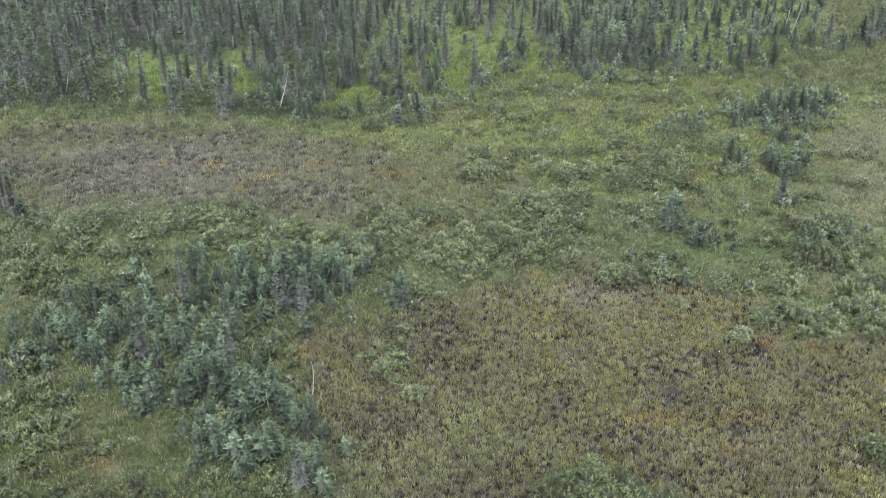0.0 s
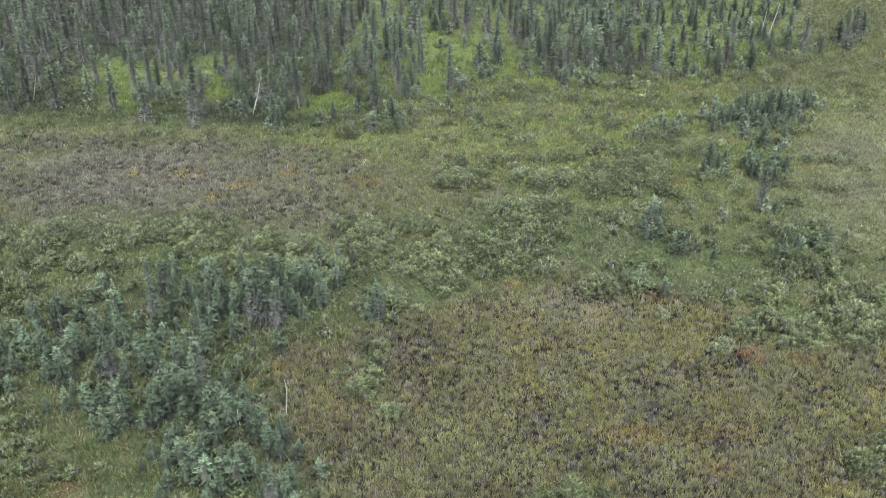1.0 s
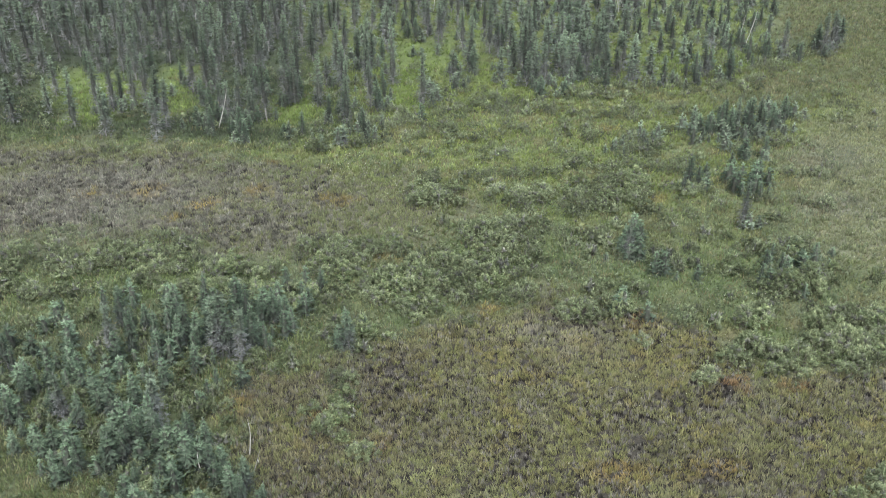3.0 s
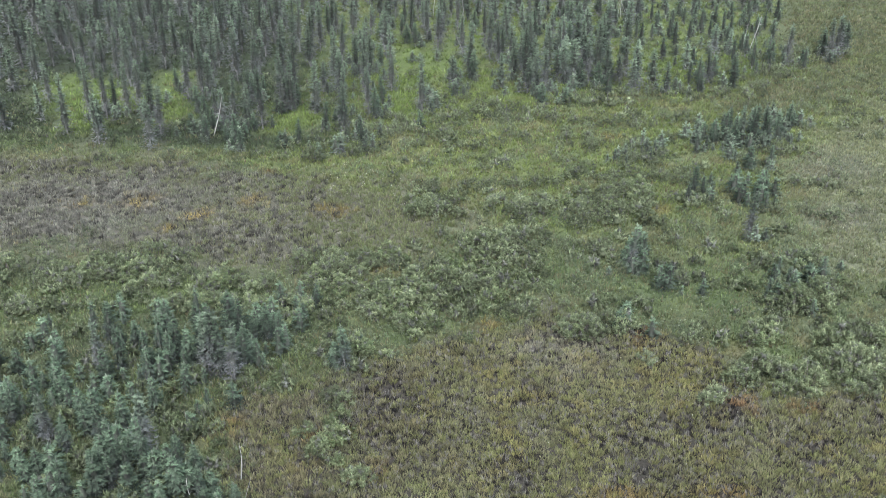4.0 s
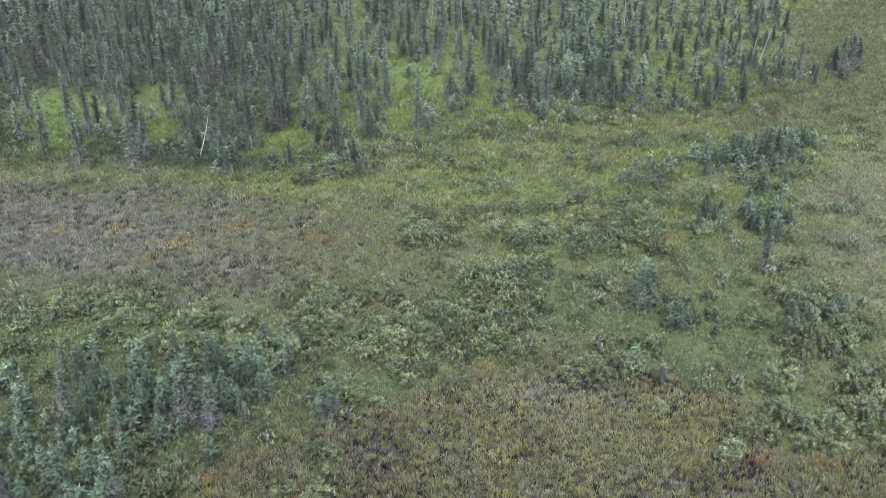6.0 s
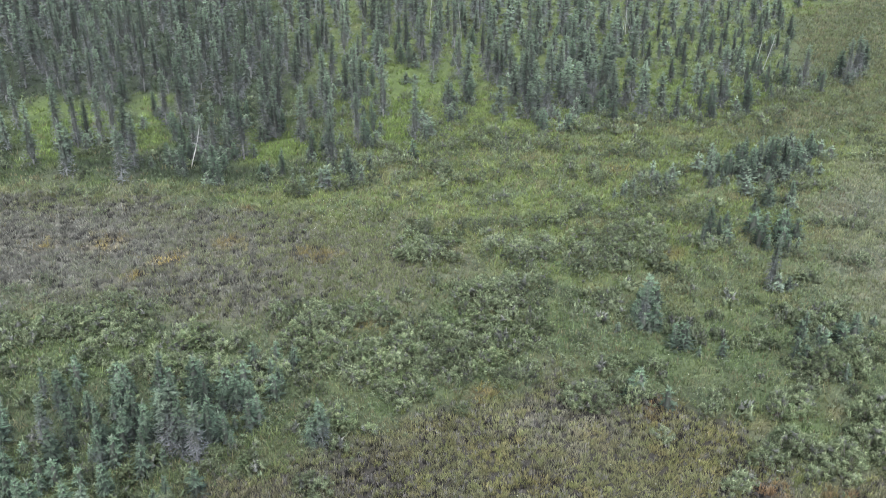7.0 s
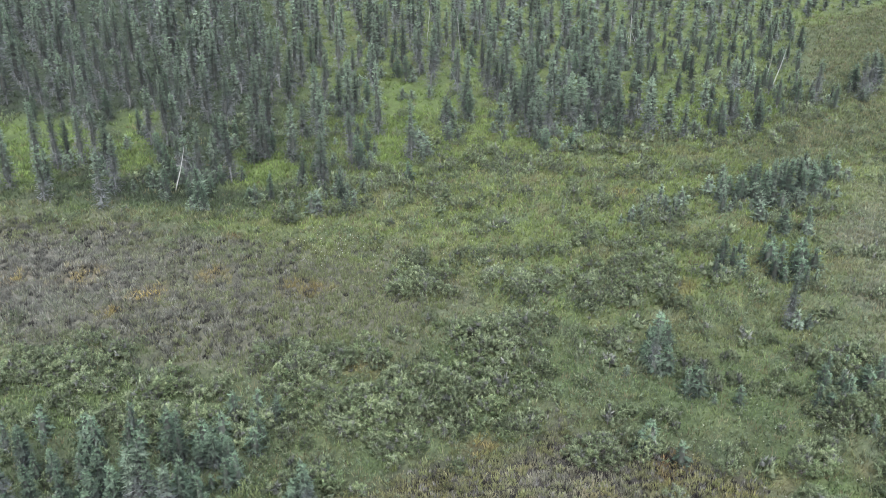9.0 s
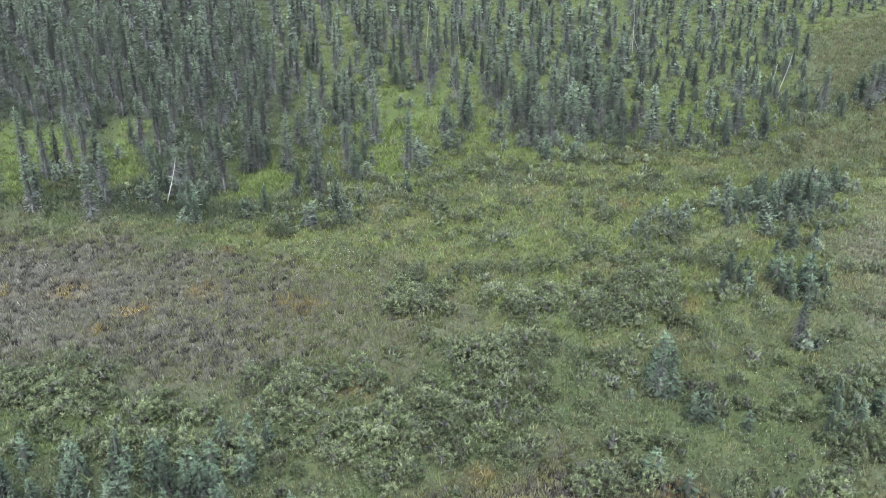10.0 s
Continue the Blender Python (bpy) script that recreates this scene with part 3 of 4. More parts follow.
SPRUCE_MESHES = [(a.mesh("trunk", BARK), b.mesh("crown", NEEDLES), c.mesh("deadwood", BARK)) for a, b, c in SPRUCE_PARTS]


def pick_kind(h, r):
    order = sorted(range(len(SPRUCE_KINDS)), key=lambda i: abs(math.log(SPRUCE_KINDS[i][0] / h)))
    return order[r.integers(0, 3)]


def spruce_label(h):
    if h > 6.5:
        return "tall narrow grey-green black spruce with lichen-grey lower branches"
    if h > 3.6:
        return "slender grey-green black spruce standing on the bog edge"
    if h > 2.0:
        return "small bushy blue-green spruce among bog shrubs"
    return "stunted knee-high spruce growing in the grass"


def plant(rows, group, r):
    """One spruce thing for each row of x, y, height."""
    for x, y, h in rows:
        i = pick_kind(h, r)
        s = h / SPRUCE_KINDS[i][0]
        wide = s * r.uniform(0.9, 1.15) * (1.2 if x > 34 and y > 105 else 1.0)
        tree = new("black_spruce")
        tagged(tree, spruce_label(h), "spruce tree", group)
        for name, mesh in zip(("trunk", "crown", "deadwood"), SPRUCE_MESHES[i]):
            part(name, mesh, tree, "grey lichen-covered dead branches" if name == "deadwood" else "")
        lean = r.normal(0, 1.5, 2)
        tree.matrix_basis = pose(x, y, float(hump(x, y)), lean[0], lean[1], r.uniform(0, 360)) @ Matrix.Diagonal((wide, wide, s, 1))


SPRUCES_WEST_BACK = [
    (-23.2, 153.6, 8.0), (-21.0, 144.7, 9.8), (-19.2, 140.0, 7.9), (-17.6, 137.5, 5.5), (-20.4, 156.9, 7.6), (-19.4, 154.1, 6.7),
    (-16.7, 140.5, 4.8), (-16.0, 132.3, 3.9), (-17.5, 131.7, 3.3), (-17.8, 156.4, 7.5), (-15.1, 135.0, 4.1), (-13.1, 131.7, 6.5),
    (-11.2, 127.6, 7.7), (-15.7, 153.3, 6.7), (-14.3, 150.5, 6.2), (-14.5, 155.7, 6.5), (-11.6, 145.1, 7.4), (-10.9, 134.1, 6.3),
    (-9.4, 130.9, 3.9), (-10.1, 138.1, 6.2), (-11.5, 157.8, 6.1), (-12.0, 160.7, 7.6), (-10.3, 157.6, 7.6), (-8.9, 146.9, 6.1),
    (-7.3, 134.4, 7.4), (-8.3, 154.4, 7.5), (-7.2, 154.2, 7.1),
]
SPRUCES_WEST_FRONT = [
    (-14.7, 116.0, 7.5), (-13.0, 116.2, 6.4), (-12.3, 118.7, 4.6), (-10.7, 116.9, 6.1), (-9.4, 117.4, 6.2), (-8.2, 115.2, 5.4),
    (-6.9, 109.1, 5.8), (-8.3, 113.5, 2.3), (-5.6, 124.7, 3.0), (-4.2, 121.0, 6.7), (-3.0, 116.0, 3.5), (-4.4, 132.8, 5.6),
    (-3.0, 133.5, 5.0), (-3.9, 138.9, 6.7), (-2.5, 120.6, 8.2), (-1.6, 121.3, 5.5), (-1.2, 126.4, 7.3), (-0.5, 134.0, 6.9),
    (-0.5, 150.1, 6.5), (0.5, 152.6, 5.7), (2.4, 152.2, 4.9), (-2.1, 112.2, 3.5), (-0.9, 111.9, 4.2), (-0.2, 110.4, 4.7),
]
SPRUCES_EDGE = [
    (-3.5, 109.7, 2.3), (-1.4, 109.3, 2.9), (-2.0, 106.8, 3.1), (0.9, 109.5, 6.4), (1.0, 104.3, 4.0), (-0.0, 106.4, 2.0),
    (1.9, 107.3, 1.7), (0.5, 103.8, 1.4), (1.4, 103.0, 2.7), (1.7, 127.6, 6.7), (3.6, 125.4, 6.4), (2.7, 117.1, 4.5),
    (3.3, 118.6, 3.7), (3.9, 109.5, 7.1), (2.9, 109.1, 2.0), (2.4, 109.9, 5.1), (4.3, 129.0, 4.6), (4.6, 120.0, 2.8),
    (4.2, 151.8, 4.5), (6.9, 122.9, 9.0), (7.3, 143.5, 6.5), (9.2, 156.3, 5.8), (7.0, 159.7, 6.3), (9.1, 131.9, 7.0),
    (9.9, 142.9, 7.0), (6.7, 114.7, 7.1), (7.4, 114.6, 6.5), (8.3, 116.0, 3.0),
]
SPRUCES_MIDDLE_FRONT = [
    (6.5, 114.8, 4.3), (8.2, 125.3, 4.2), (11.1, 131.5, 5.4), (10.2, 113.2, 6.3), (11.7, 120.2, 4.0), (10.6, 107.4, 3.4),
    (13.5, 142.2, 6.1), (15.2, 146.8, 4.5), (16.0, 149.3, 4.7), (16.3, 146.6, 4.8), (13.7, 127.0, 6.2), (13.5, 119.8, 5.3),
    (15.3, 131.7, 6.7), (12.5, 106.4, 5.6), (12.0, 109.9, 1.6), (12.6, 108.4, 6.8), (16.7, 127.4, 5.1), (17.0, 122.6, 8.2),
    (18.4, 127.0, 5.0), (20.1, 129.7, 3.1), (19.8, 140.9, 4.0), (22.3, 142.8, 3.1), (23.7, 147.7, 2.7), (22.2, 150.8, 2.3),
    (15.9, 111.3, 5.7), (16.4, 109.7, 4.1), (17.9, 113.9, 3.8), (13.8, 101.0, 3.6), (16.9, 111.1, 2.4),
]
SPRUCES_BY_GLADE = [
    (22.0, 111.2, 6.7), (26.1, 137.2, 3.6), (29.2, 146.6, 4.6), (29.1, 143.9, 4.1), (25.4, 139.7, 2.9), (25.5, 144.7, 3.0),
    (28.7, 134.3, 6.6), (30.7, 141.1, 6.2), (32.9, 151.4, 7.0), (28.8, 155.2, 5.9), (26.3, 154.2, 7.0), (20.8, 106.0, 2.0),
    (7.4, 104.2, 2.8), (5.4, 104.0, 1.7), (32.7, 148.6, 6.1), (28.3, 122.0, 2.6), (30.3, 122.6, 7.4), (37.7, 156.4, 4.1),
    (36.9, 146.3, 2.7), (30.6, 121.6, 3.9), (34.8, 129.7, 6.8), (43.1, 161.8, 4.2), (40.6, 149.8, 5.1), (35.4, 127.5, 5.4),
    (40.4, 141.6, 5.6), (35.5, 120.5, 5.2), (37.5, 124.0, 5.6), (36.5, 118.5, 7.6),
]
SPRUCES_MIDDLE = [
    (43.6, 138.4, 4.4), (47.1, 148.4, 6.2), (50.6, 157.0, 4.1), (37.2, 117.4, 5.1), (35.7, 115.1, 4.4), (36.3, 111.2, 2.6),
    (38.3, 120.0, 5.2), (49.3, 146.5, 2.4), (37.9, 114.7, 5.3), (39.0, 110.6, 2.0), (41.1, 117.5, 5.4), (51.7, 147.5, 3.5),
    (42.3, 117.3, 5.7), (42.3, 115.5, 3.8), (57.4, 158.9, 3.8), (45.4, 122.3, 5.0), (44.1, 116.9, 5.7), (45.7, 118.4, 7.7),
    (45.0, 115.8, 3.2), (52.3, 134.1, 3.6), (46.2, 116.4, 5.7), (46.9, 117.2, 3.9), (47.8, 116.1, 3.9), (53.0, 128.1, 2.5),
    (64.4, 157.4, 4.6), (55.8, 133.3, 3.6), (47.8, 135.0, 3.3), (44.3, 133.4, 2.2),
]
SPRUCES_EAST = [
    (70.5, 120.1, 3.1), (72.3, 119.1, 5.6), (78.9, 121.6, 3.8), (78.4, 119.1, 5.9), (80.1, 120.2, 5.8), (82.0, 122.1, 4.4),
    (83.9, 123.9, 3.9), (59.6, 96.5, 3.4), (57.1, 94.4, 3.4), (55.4, 93.5, 3.3), (55.3, 94.1, 4.2), (53.6, 93.2, 4.7),
    (52.7, 94.0, 4.4), (51.3, 93.1, 3.8), (51.2, 95.0, 3.6), (49.9, 94.6, 2.8), (49.5, 96.0, 2.0), (60.8, 97.6, 2.0),
    (53.3, 97.8, 2.9), (55.7, 97.3, 3.0), (42.9, 73.7, 4.6), (41.6, 82.0, 3.4), (30.9, 70.1, 3.8), (30.6, 70.7, 2.1),
    (31.7, 69.8, 2.3), (50.4, 87.6, 2.4), (52.3, 87.2, 2.6), (60.8, 111.6, 4.4), (55.9, 110.9, 4.4), (58.7, 113.8, 4.5),
]
GROVE_NORTH = [
    (-1.9, 63.1, 4.5), (-1.5, 62.6, 5.2), (-1.1, 62.5, 4.5), (-0.3, 61.6, 4.3), (0.4, 62.7, 4.1), (-2.3, 64.4, 4.1),
    (-3.2, 63.7, 3.4), (-4.0, 65.6, 3.2), (-4.9, 67.5, 2.5), (-4.4, 64.0, 2.9), (2.1, 66.3, 3.0), (1.2, 66.4, 2.7),
    (2.9, 66.1, 2.5), (0.3, 66.6, 3.4), (-0.5, 68.1, 3.3), (7.0, 61.8, 3.2), (8.4, 63.8, 1.2), (6.4, 62.0, 1.7),
    (-26.2, 84.0, 5.4), (-25.1, 82.6, 4.8), (-24.2, 82.0, 2.3), (-9.0, 64.8, 4.1), (-8.6, 68.2, 3.5), (-7.6, 64.5, 3.6),
    (-6.8, 67.0, 2.5), (-8.4, 63.0, 3.0), (-5.9, 63.8, 3.6), (-5.7, 62.1, 3.1), (-5.2, 59.4, 2.8),
]
GROVE_WEST = [
    (-14.2, 65.3, 2.2), (-15.7, 64.3, 2.9), (-12.6, 61.4, 2.6), (-13.8, 60.1, 3.0), (-11.6, 63.6, 2.4), (-11.0, 61.1, 2.1),
    (-9.6, 59.4, 2.5), (-15.9, 60.5, 3.0), (-16.8, 61.4, 2.1), (-17.5, 62.3, 1.9), (-19.0, 61.8, 1.9), (-18.8, 58.9, 1.8),
    (-19.8, 58.4, 1.8), (-20.1, 56.5, 2.2), (-20.8, 61.4, 1.6), (-17.6, 59.4, 2.3), (-15.9, 58.4, 0.9), (-17.6, 57.3, 1.4),
    (-15.0, 54.9, 1.3), (-15.4, 58.3, 2.3), (-14.2, 58.1, 2.7), (-13.6, 56.5, 1.4), (-13.8, 55.0, 1.8), (-11.9, 57.7, 2.3),
    (-11.3, 57.2, 3.8), (-12.6, 55.1, 1.8), (-12.1, 54.1, 1.8),
]
GROVE_MIDDLE = [
    (-10.1, 56.0, 2.9), (-10.5, 56.1, 1.4), (-9.8, 52.3, 2.7), (-10.9, 51.2, 1.7), (-10.4, 51.4, 1.3), (-11.4, 54.3, 2.2),
    (-8.3, 57.1, 4.0), (-7.1, 58.2, 2.8), (-5.8, 55.6, 4.4), (-5.5, 53.8, 4.0), (-7.7, 55.6, 2.7), (-7.1, 53.4, 3.6),
    (-7.8, 53.7, 2.9), (-8.0, 51.9, 2.6), (-8.3, 53.1, 2.6), (-7.3, 52.3, 2.6), (-6.5, 53.4, 2.6), (-6.2, 51.3, 2.6),
    (-5.4, 52.6, 2.0), (-4.8, 52.8, 2.4), (-4.3, 52.7, 2.2), (-3.6, 52.8, 3.2), (-2.6, 52.8, 2.3), (-3.6, 50.8, 3.2),
    (-2.5, 50.6, 2.4), (-1.8, 51.1, 1.5), (-4.4, 49.8, 1.9), (-5.0, 49.9, 2.4),
]
GROVE_SOUTH = [
    (-6.5, 50.1, 1.6), (-7.0, 49.1, 1.9), (-8.0, 48.7, 1.6), (-7.2, 47.7, 1.8), (-7.0, 45.9, 1.5), (-8.6, 47.7, 1.1),
    (-5.7, 47.8, 1.7), (-5.5, 46.7, 2.1), (-4.9, 46.6, 1.9), (-3.9, 46.9, 1.9), (-3.7, 46.4, 1.7), (-2.9, 46.8, 2.1),
    (-2.2, 49.4, 1.9), (-1.5, 49.0, 1.7), (-1.3, 48.1, 2.1), (-0.7, 47.4, 2.3), (-2.2, 46.1, 1.5), (-1.4, 43.0, 3.9),
    (-1.1, 42.5, 3.8), (-0.3, 44.3, 2.3), (-0.6, 42.8, 3.0), (-2.0, 43.1, 1.6), (0.4, 47.8, 1.1), (-0.5, 48.8, 2.4),
    (-4.8, 44.2, 1.5), (-4.2, 44.9, 1.5), (-7.4, 45.1, 1.3),
]
SHRUBS_NEAR = [
    (12.6, 38.7, 1.7, 2.2), (14.5, 38.6, 1.9, 2.8), (16.5, 38.3, 1.6, 2.0), (16.1, 39.5, 1.2, 1.6), (18.4, 37.7, 1.4, 1.3), (29.1, 52.8, 0.9, 0.8),
    (24.0, 62.6, 1.6, 1.7), (27.2, 62.0, 1.1, 1.4), (27.2, 58.0, 0.9, 0.7), (33.9, 55.6, 1.3, 1.4), (32.0, 54.3, 1.1, 1.2), (35.5, 54.5, 1.1, 1.0),
    (36.9, 53.9, 1.3, 1.4), (38.7, 54.7, 1.3, 1.4), (40.4, 54.4, 1.6, 2.0), (40.4, 56.9, 1.4, 1.8), (40.6, 62.2, 1.5, 1.9), (42.2, 62.4, 1.5, 1.9),
    (42.8, 61.9, 1.2, 1.5), (40.4, 63.7, 1.2, 1.5), (35.8, 59.4, 1.0, 1.2), (42.6, 57.4, 1.4, 1.5), (32.4, 40.4, 0.9, 1.1), (31.9, 38.9, 1.1, 1.4),
]
SHRUBS_BAND = [
    (3.6, 55.0, 0.8, 0.7), (5.6, 58.2, 0.9, 0.9), (4.3, 53.5, 0.8, 0.7), (5.2, 52.0, 0.6, 0.6), (8.3, 63.4, 1.0, 1.2), (9.9, 62.3, 0.6, 0.7),
    (14.6, 68.3, 1.2, 1.4), (13.5, 70.0, 1.1, 1.4), (16.6, 68.5, 1.4, 1.6), (11.7, 67.4, 0.9, 1.1), (10.5, 68.6, 0.9, 1.1), (18.9, 70.1, 1.0, 1.1),
    (16.3, 71.6, 1.2, 1.3), (19.9, 76.4, 1.5, 1.6), (21.8, 75.7, 1.3, 1.4), (17.9, 84.2, 1.6, 1.5), (16.2, 84.1, 1.4, 1.3), (25.4, 82.8, 1.4, 1.3),
    (26.9, 82.1, 1.4, 1.1), (23.8, 85.2, 1.4, 0.8), (8.5, 99.1, 1.2, 1.5), (5.2, 76.4, 1.2, 1.3), (8.2, 76.4, 1.5, 1.3), (10.1, 75.5, 1.5, 1.4),
]
SHRUBS_WEST = [
    (-17.8, 80.5, 1.8, 1.5), (-10.0, 79.1, 2.1, 1.4), (-7.5, 78.1, 1.3, 1.0), (-19.8, 78.1, 1.3, 1.3), (-13.8, 79.2, 1.6, 1.3), (-23.1, 80.9, 1.6, 1.3),
    (-19.0, 70.9, 1.2, 1.5), (-20.5, 72.1, 1.2, 1.3), (-18.0, 75.1, 1.3, 0.9), (-15.6, 74.2, 1.2, 0.9), (-23.2, 72.6, 1.0, 0.8), (-22.4, 70.6, 0.7, 0.8),
    (-15.1, 51.1, 0.8, 1.0), (-18.4, 50.3, 0.7, 0.9), (-17.9, 50.7, 0.8, 1.0), (-15.3, 49.2, 0.9, 1.1), (-16.9, 49.2, 0.7, 0.9), (-13.4, 48.3, 0.7, 0.9),
    (-12.5, 48.2, 0.6, 0.8), (-10.9, 48.4, 0.5, 0.6), (-18.1, 55.5, 0.6, 0.8), (-19.5, 53.6, 0.8, 1.0), (-17.1, 53.7, 0.8, 0.9), (-10.8, 53.6, 0.6, 0.8),
]


GROUPS = [
    (SPRUCES_WEST_BACK, "spruces of the western woods"), (SPRUCES_WEST_FRONT, "spruces of the western woods"), (SPRUCES_EDGE, "spruces along the bog edge"),
    (SPRUCES_MIDDLE_FRONT, "spruces along the bog edge"), (SPRUCES_BY_GLADE, "spruces round the glade"), (SPRUCES_MIDDLE, "spruces of the middle woods"),
    (SPRUCES_EAST, "spruces of the eastern heath"), (GROVE_NORTH, "spruces of the grove"), (GROVE_WEST, "spruces of the grove"), (GROVE_MIDDLE, "spruces of the grove"),
    (GROVE_SOUTH, "spruces of the grove"),
]
tree_rng = np.random.default_rng(5)
for rows, group in GROUPS:
    plant(rows, group, tree_rng)


def merged(name, placed, parts, material, label, category):
    """Many plants as one mesh. placed: kind, x, y, width scale, height scale, turn."""
    vs, ts, cs, qs, n = [], [], [], [], 0
    cache = {}
    for i, x, y, wide, s, turn in placed:
        for j, pile in enumerate(parts[i]):
            if (i, j) not in cache:
                cache[i, j] = pile.arrays()
            v, t, c, q = cache[i, j]
            ca, sa = math.cos(turn) * wide, math.sin(turn) * wide
            vs.append(np.stack([v[:, 0] * ca - v[:, 1] * sa + x, v[:, 0] * sa + v[:, 1] * ca + y, v[:, 2] * s + float(hump(x, y))], 1))
            qs.append(unit(np.stack([q[:, 0] * ca - q[:, 1] * sa, q[:, 0] * sa + q[:, 1] * ca, q[:, 2] * wide], 1)))
            ts.append(t + n)
            cs.append(c * (0.66 + 0.68 * TABLE[int(x * 7) % 256, int(y * 7) % 256]))
            n += len(v)
    tagged(new(name, sheet(name, np.concatenate(vs), np.concatenate(ts), np.concatenate(cs), material, np.concatenate(qs))), label, category, kind="stuff")


def build_far_woods():
    """The spruces that fill the woods behind and between the ones that stand out."""
    r = np.random.default_rng(11)
    taken = [(x, y) for rows, _ in GROUPS for x, y, _ in rows]
    placed = []
    tx, ty = r.uniform(-44, 118, 4900), r.uniform(100, 188, 4900)
    p = plan(tx, ty)
    dense = np.clip(2.4 * vnoise(tx, ty, 7.0, 31) - 0.45 + 0.5 * (tx > 34), 0.05, 1)
    ok = (p["woods"] * (1 - p["glade"]) * (1 - p["lane"]) * dense > r.random(len(tx))) & (inside(tx, ty, PLOT, 1, 0) > 0.5)
    for x, y in zip(tx[ok], ty[ok]):
        depth = float(inside([x], [y], WOODS, 30.0, 0.0)[0])
        gap = 2.9 if y > 170 else (3.3 if y < 136 else 2.3) if x < 36 else 2.15
        if any((x - a) ** 2 + (y - b) ** 2 < gap * gap for a, b in taken):
            continue
        taken.append((x, y))
        tall = 8.0 - 3.8 * min(1.0, max(0.0, (x - 20) / 40))
        h = tall * (0.55 + 0.45 * depth) * r.uniform(0.55, 1.15)
        i = pick_kind(h, r)
        s = h / SPRUCE_KINDS[i][0]
        placed.append((i + (len(SPRUCE_KINDS) if y > 148 else 0), x, y, s * r.uniform(0.9, 1.15) * (1.2 if x > 36 else 1.0), s, r.uniform(0, 6.28)))
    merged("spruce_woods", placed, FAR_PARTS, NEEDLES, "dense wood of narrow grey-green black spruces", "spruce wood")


build_far_woods()


def build_undergrowth():
    """Young spruces that close the grove between the grown ones."""
    r = np.random.default_rng(17)
    placed = []
    tx, ty = r.uniform(-22, 12, 1500), r.uniform(40, 76, 1500)
    ok = inside(tx, ty, GROVE, 1.5) * np.clip(vnoise(tx, ty, 3.0, 33) * 2 - 0.35, 0.06, 0.28) > r.random(len(tx))
    ex, ey = r.uniform(0, 68, 3400), r.uniform(58, 106, 3400)
    thick = sum(inside(ex, ey, t, 0.8, 1.0) for t in CONIFER_BUSHES)
    east = 0.5 * thick > r.random(len(ex))
    tx, ty, ok = np.concatenate([tx, ex]), np.concatenate([ty, ey]), np.concatenate([ok, east])
    for x, y in zip(tx[ok], ty[ok]):
        h = r.uniform(0.8, 2.2) if x > 12 else r.uniform(0.9, 2.4)
        i = pick_kind(h, r)
        s = h / SPRUCE_KINDS[i][0]
        placed.append((i + (len(SPRUCE_KINDS) if y > 85 else 0), x, y, s * r.uniform(1.0, 1.4), s, r.uniform(0, 6.28)))
    # knee-high spruces and layered shoots between the taller ones of the open eastern woods
    ux, uy = r.uniform(12, 92, 1000), r.uniform(104, 152, 1000)
    p = plan(ux, uy)
    ok = p["woods"] * (1 - p["lane"]) * (1 - 0.85 * p["glade"]) * np.clip(1.8 * vnoise(ux, uy, 4.0, 35) - 0.35, 0.05, 0.8) > r.random(len(ux))
    for x, y in zip(ux[ok], uy[ok]):
        i, low = int(r.integers(11, 14)), r.uniform(0.7, 1.8)
        s = low / SPRUCE_KINDS[i][0]
        placed.append((i + len(SPRUCE_KINDS), x, y, s * r.uniform(1.2, 1.9), s, r.uniform(0, 6.28)))
    # bushy feet of the spruces at the wood's edge
    for rows, _ in GROUPS[:7]:
        for x, y, h in rows:
            if y < 128:
                for _ in range(int(r.integers(1, 3))):
                    low = r.uniform(0.8, 1.9)
                    i = int(r.integers(11, 14)) + len(SPRUCE_KINDS)
                    s = low / SPRUCE_KINDS[i - len(SPRUCE_KINDS)][0]
                    placed.append((i, x + r.normal(0, 0.9), y - abs(r.normal(0, 0.5)), s * r.uniform(1.2, 1.7), s, r.uniform(0, 6.28)))
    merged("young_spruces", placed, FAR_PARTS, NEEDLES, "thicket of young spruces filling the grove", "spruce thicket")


build_undergrowth()


